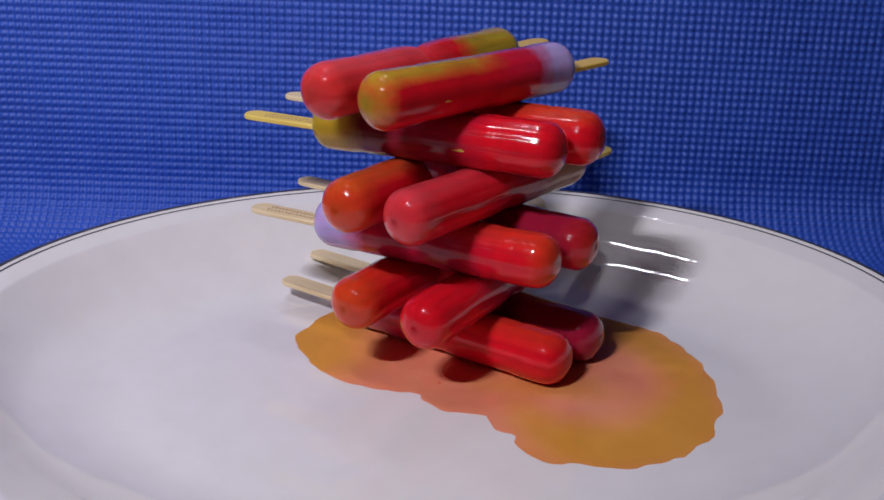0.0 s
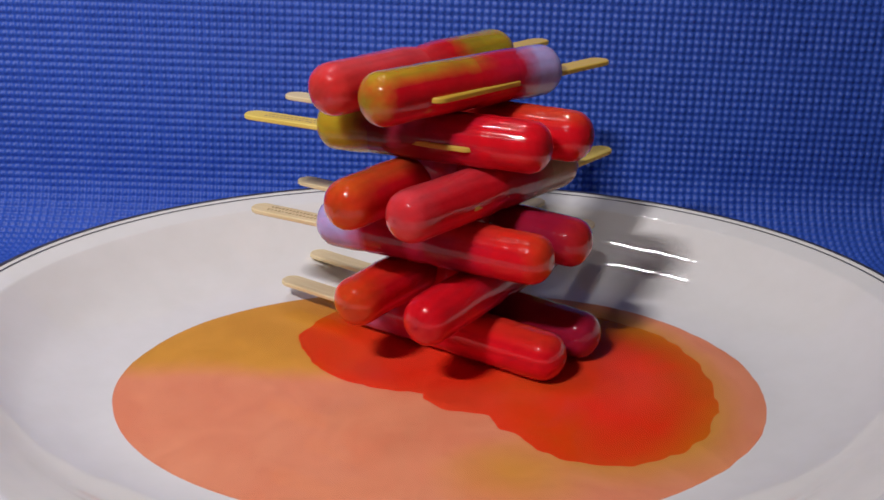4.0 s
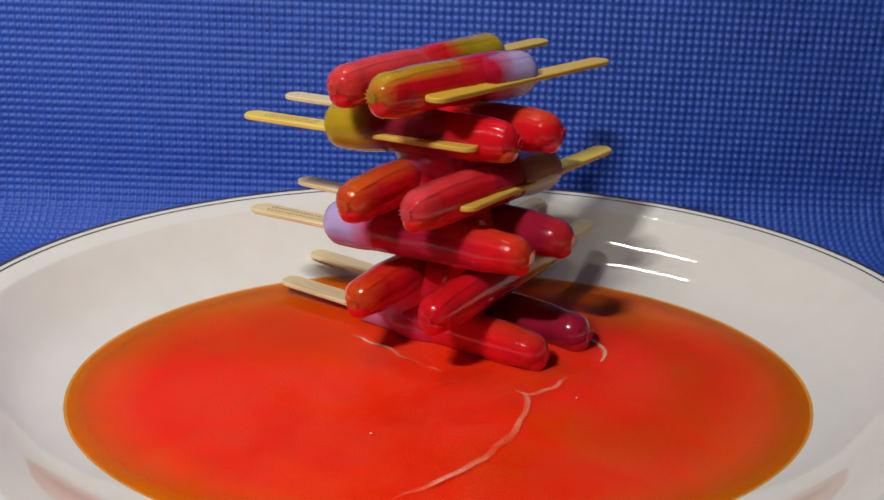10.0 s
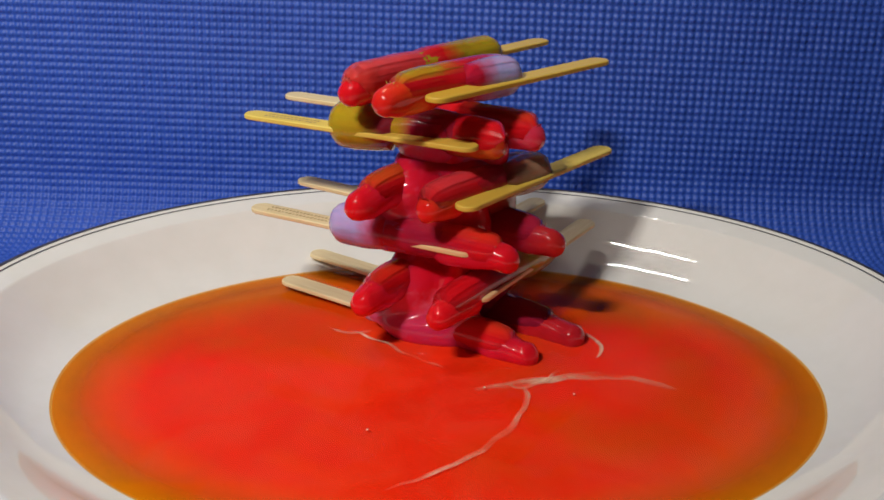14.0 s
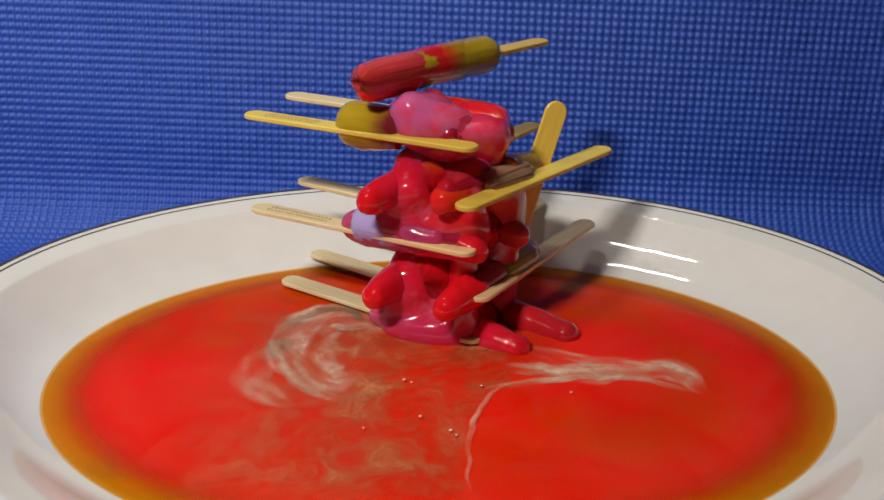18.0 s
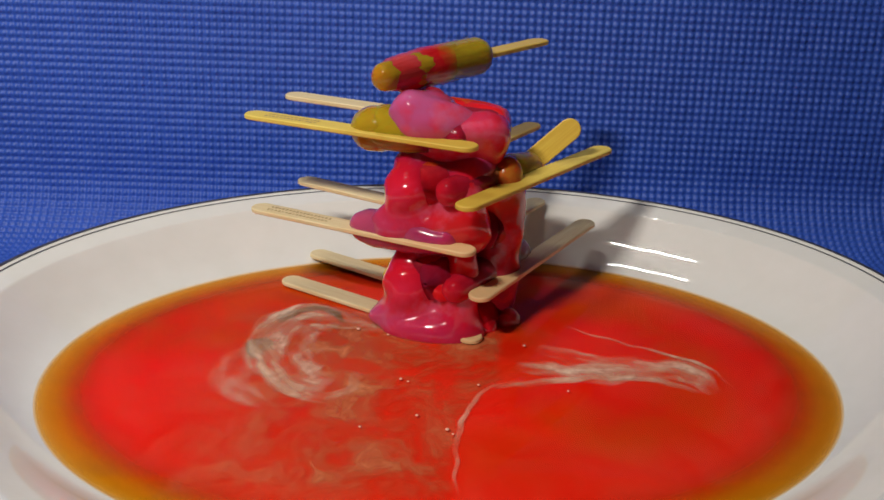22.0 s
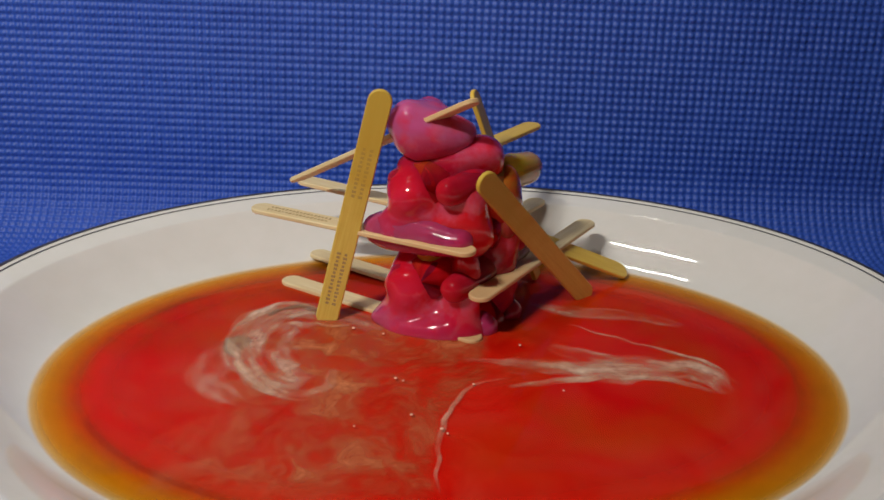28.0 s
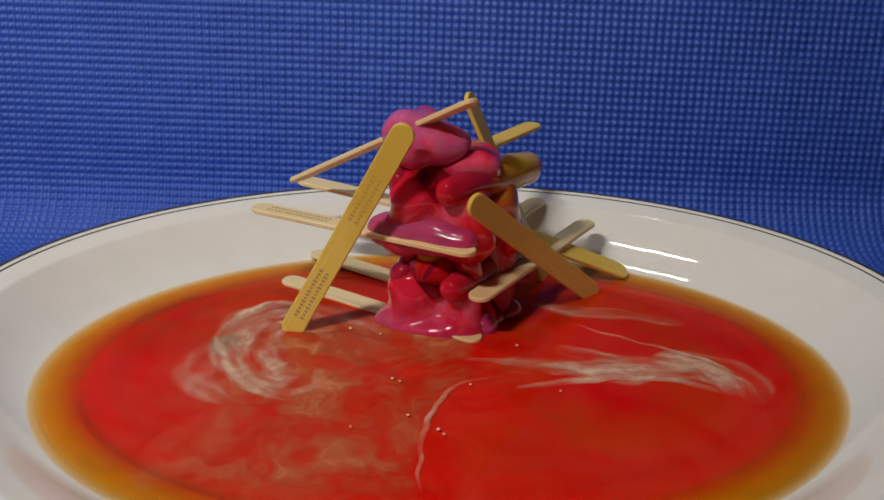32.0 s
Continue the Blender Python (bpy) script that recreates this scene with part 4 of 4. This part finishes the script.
wisp("foam_line", [(30, -13), (37, -16), (46, -11), (52, -2)], 2.6, 1.0, FOAM, 4, 5.5, [(0, 2, 0, 0), (9, 0, 0, 0), (13, -4, 2, 0), (32, -8, 4, 0)], 14.5)
wisp("foam_line", [(55, 44), (66, 30), (70, 18), (66, 10)], 2.4, 1.0, FOAM, 4, 6, [(0, 2, 0, 0), (9, 0, 0, 0), (17, -3, 0, 0), (32, -8, 4, 0)], 17)
wisp("foam_line", [(-40, 34), (-24, 22), (-9, 8), (2, 0)], 2.2, 0.9, FOAM, 5, 7, [(0, 0, 0, 0), (13, 0, 0, 0), (32, -2, 2, 0)], 17)
wisp("foam_line", [(-50, 34), (-40, 30), (-32, 33)], 2.8, 1.0, FOAM, 10, 14, [(0, 4, 0, 0), (14, 3, 0, 0), (22, 0, 0, 0), (28, -5, 0, 0), (32, -12, -6, 0)])


def build_murk():
    """Cloudy orange syrup that spreads over one half, with a sharp seam to the clear red half."""
    verts, faces, soft = [], [], []
    xs, ys = np.linspace(-120, 45, 84), np.linspace(-98, 62, 80)
    for y in ys:
        seam = float(np.interp(y, (-98, -60, -40, -18, -10, 10, 40), (6, 6, 9, 20, 26, 26, 30))) + 1.5 * noise.noise(Vector((y / 7, 2, 0)))
        for x in xs:
            verts.append((x / 1000, y / 1000, 0.0))
            left = ease((x + 112 + 14 * noise.noise(Vector((x / 20, y / 20, 5)))) / 40)
            soft.append(left * ease((seam - x) / 5) * ease((56 - y) / 30) * ease((y + 98) / 25) * (0.35 + 0.65 * ease((x + 90) / 60)))
    n = len(xs)
    for j in range(len(ys) - 1):
        for i in range(n - 1):
            faces.append((j * n + i, j * n + i + 1, (j + 1) * n + i + 1, (j + 1) * n + i))
    ob = mesh_object("cloudy_syrup", verts, faces, make_murk(), None)
    tagged(ob, "cloudy orange curls spreading in red syrup", "foam", "", "stuff")
    ob.data.attributes.new("soft", "FLOAT", "POINT").data.foreach_set("value", np.array(soft, dtype=np.float32))
    WISPS.insert(0, (ob, Vector((0, 0)), 6, 17, [(0, 8, 3, 0), (17, 5, 2, 0), (22, 0, 0, 0), (28, -6, 0, 0), (32, -12, 0, 0)], 99))


build_murk()


def build_bubble(x, y, r, start):
    bm = bmesh.new()
    bmesh.ops.create_uvsphere(bm, u_segments=14, v_segments=8, radius=0.65 * r)
    for v in bm.verts:
        v.co.z *= 0.55
    me = bpy.data.meshes.new("bubble")
    bm.to_mesh(me)
    bm.free()
    me.materials.append(BUBBLE)
    me.shade_smooth()
    ob = tagged(new("bubble", me), "tiny glossy bubble floating on syrup", "bubble", "bubbles on the syrup")
    WISPS.append((ob, Vector((x, y)), start, start + 1.5, [(0, 6, 6, 0), (32, -4, 0, 0)], 99))


def make_bubble():
    m, t, b = material("bubble_skin")
    n = noise_node(t, 600, 2, 0.5, coords(t))
    t.links.new(ramp(t, [(0.3, (0.92, 0.35, 0.22)), (0.7, (0.95, 0.60, 0.45))], n.outputs[0]).outputs[0], b.inputs["Base Color"])
    b.inputs["Roughness"].default_value = 0.03
    b.inputs["Coat Weight"].default_value = 1.0
    b.inputs["IOR"].default_value = 1.33
    return m


BUBBLE = make_bubble()
for x, y, r, start in ((-14, -14, 0.0011, 15), (-11, -16, 0.0008, 15), (-7, -40, 0.0010, 16), (4, -49, 0.0012, 16), (6, -52, 0.0008, 16), (-27, -48, 0.0008, 5),
                       (16, -18, 0.0009, 12), (50, -22, 0.0008, 6), (-21, 23, 0.0010, 17), (-34, 28, 0.0013, 17), (36, 14, 0.0010, 18)):
    build_bubble(x, y, r, start)


# ---------------------------------------------------------------- what moves
def stick_between(inner, outer, facing):
    """A stick's pose from where its two ends lie (millimetres), its flat side turned to facing."""
    a, b = V(*inner), V(*outer)
    x = (a - b).normalized()
    z = Vector(facing)
    z = (z - x * z.dot(x)).normalized()
    m = Matrix((x, z.cross(x), z)).transposed().to_4x4()
    m.translation = b + x * (STICK_L / 2)
    return m


def motions():
    for ob, start, full, below in SYRUP_LAYERS:
        rows = []
        for t in sorted({r[0] for r in LEVELS} | {float(start), float(full)}):
            shown = 1.0 if below == 0 else min(1.0, max(0.0, (t - start) / (full - start)))
            rows.append((t, pose(0, 0, level_at(t) if below == 0 else -0.0002 + shown * (level_at(t) + 0.0002 - below))))
        walk(ob, rows)
    for ob, rows in MOVES:
        walk(ob, rows)
    for order, (ob, mid, start, full, drift, gone) in enumerate(WISPS):
        over = min(order, 16) * 0.00005
        rows = []
        for t in sorted({0.0, 32.0, float(start), float(full), min(32.0, float(gone)), min(32.0, gone + 4.0), 6.0, 9.0, 13.0, 19.0, 23.0, 28.0} | {float(d[0]) for d in drift}):
            dx, dy, turn = [float(np.interp(t, [d[0] for d in drift], [d[k] for d in drift])) for k in (1, 2, 3)]
            shown = float(np.interp(t, [start, full, gone, gone + 4], [0.0, 1.0, 1.0, 0.0]))
            rows.append((t, pose((mid.x + dx) / 1000, (mid.y + dy) / 1000, -0.0012 + shown * (level_at(t) + 0.00134 + over), 0, 0, turn)))
        walk(ob, rows)
    for ob, mid, drift in LUMP_MOVES:
        walk(ob, [(t, pose(mid[0] + dx / 1000, mid[1] + dy / 1000, mid[2] + dz / 1000)) for t, dx, dy, dz in drift])
    view = (0.1, -0.9, 0.4)
    R_IN, R_OUT = (33, 100, 54), (13.5, 45, 115.0)
    falls = {
        "6f": [(17.0, None), (17.1, stick_between((18.8, 50.6, -4), (50, 70, 99.6), (0.2, -1, 0.2))), (19.5, stick_between((18, 50.6, -4), (52, 70, 98.6), (0.2, -1, 0.2))),
               (20.5, stick_between((-23.5, 44, 24), (59.6, 72, 89.5), (0.3, -0.9, 0.5))), (25.8, stick_between((-23.5, 44, 22), (60, 72, 87.5), (0.3, -0.9, 0.5))),
               (26.5, stick_between((15, 60, 50), (90.3, 90, 10), (0, -0.5, 1))), (32.0, stick_between((15, 60, 50), (90.3, 90, 10), (0, -0.5, 1)))],
        "6r": [(23.2, None), (23.3, stick_between((20, 30, 75), (20, 110, 92), (0.5, -0.6, 0.6))), (23.7, stick_between(R_IN, R_OUT, (0.3, -0.9, 0.3))),
               (25.8, stick_between(R_IN, R_OUT, (0.3, -0.9, 0.3))), (26.8, stick_between((29, 82, 56), (13, 77, 104), (1.0, -0.3, 0.3))),
               (28.0, stick_between((30, 82, 55), (13.1, 75, 102.4), (1.0, -0.3, 0.3))), (32.0, stick_between((33.7, 80, 47.5), (10.6, 70, 102.3), (1.0, -0.4, 0.3)))],
        "5f": [(27.4, None), (27.6, stick_between((-23, 30, 112.2), (-50.2, 38.8, 6.5), view)), (30.0, stick_between((-23.5, 30, 111.5), (-50.4, 38.6, 6), view)),
               (31.2, stick_between((-21, 27, 110.5), (-54, 36, 6), view)), (32.0, stick_between((-13.1, 15, 101.7), (-64.6, 27.8, 6.5), view))],
        "5r": [(25.9, None), (26.9, stick_between((12, 22, 110.5), (-67, 76, 61), (-0.23, 0.28, 0.67))), (28.0, stick_between((12, 22, 110), (-67, 76, 60), (-0.23, 0.28, 0.67))),
               (32.0, stick_between((10.5, 22, 109.5), (-67, 76, 60), (-0.23, 0.28, 0.67)))],
        "4f": [(26.0, None), (26.7, stick_between((9.5, 4, 92), (68.9, 67.3, 7), view)), (28.0, stick_between((9.5, 4, 92), (68.9, 67.3, 7), view)),
               (32.0, stick_between((3.0, 1, 84), (72.8, 70, 7), view))],
    }
    for key, rows in falls.items():
        stick, m = STICK_OF[key], POSE_OF[key]
        rest = stick.matrix_basis.copy()
        back = m.inverted()
        walk(stick, [(0.0, rest), (rows[0][0], rest)] + [(t, back @ w) for t, w in rows[1:]])


motions()
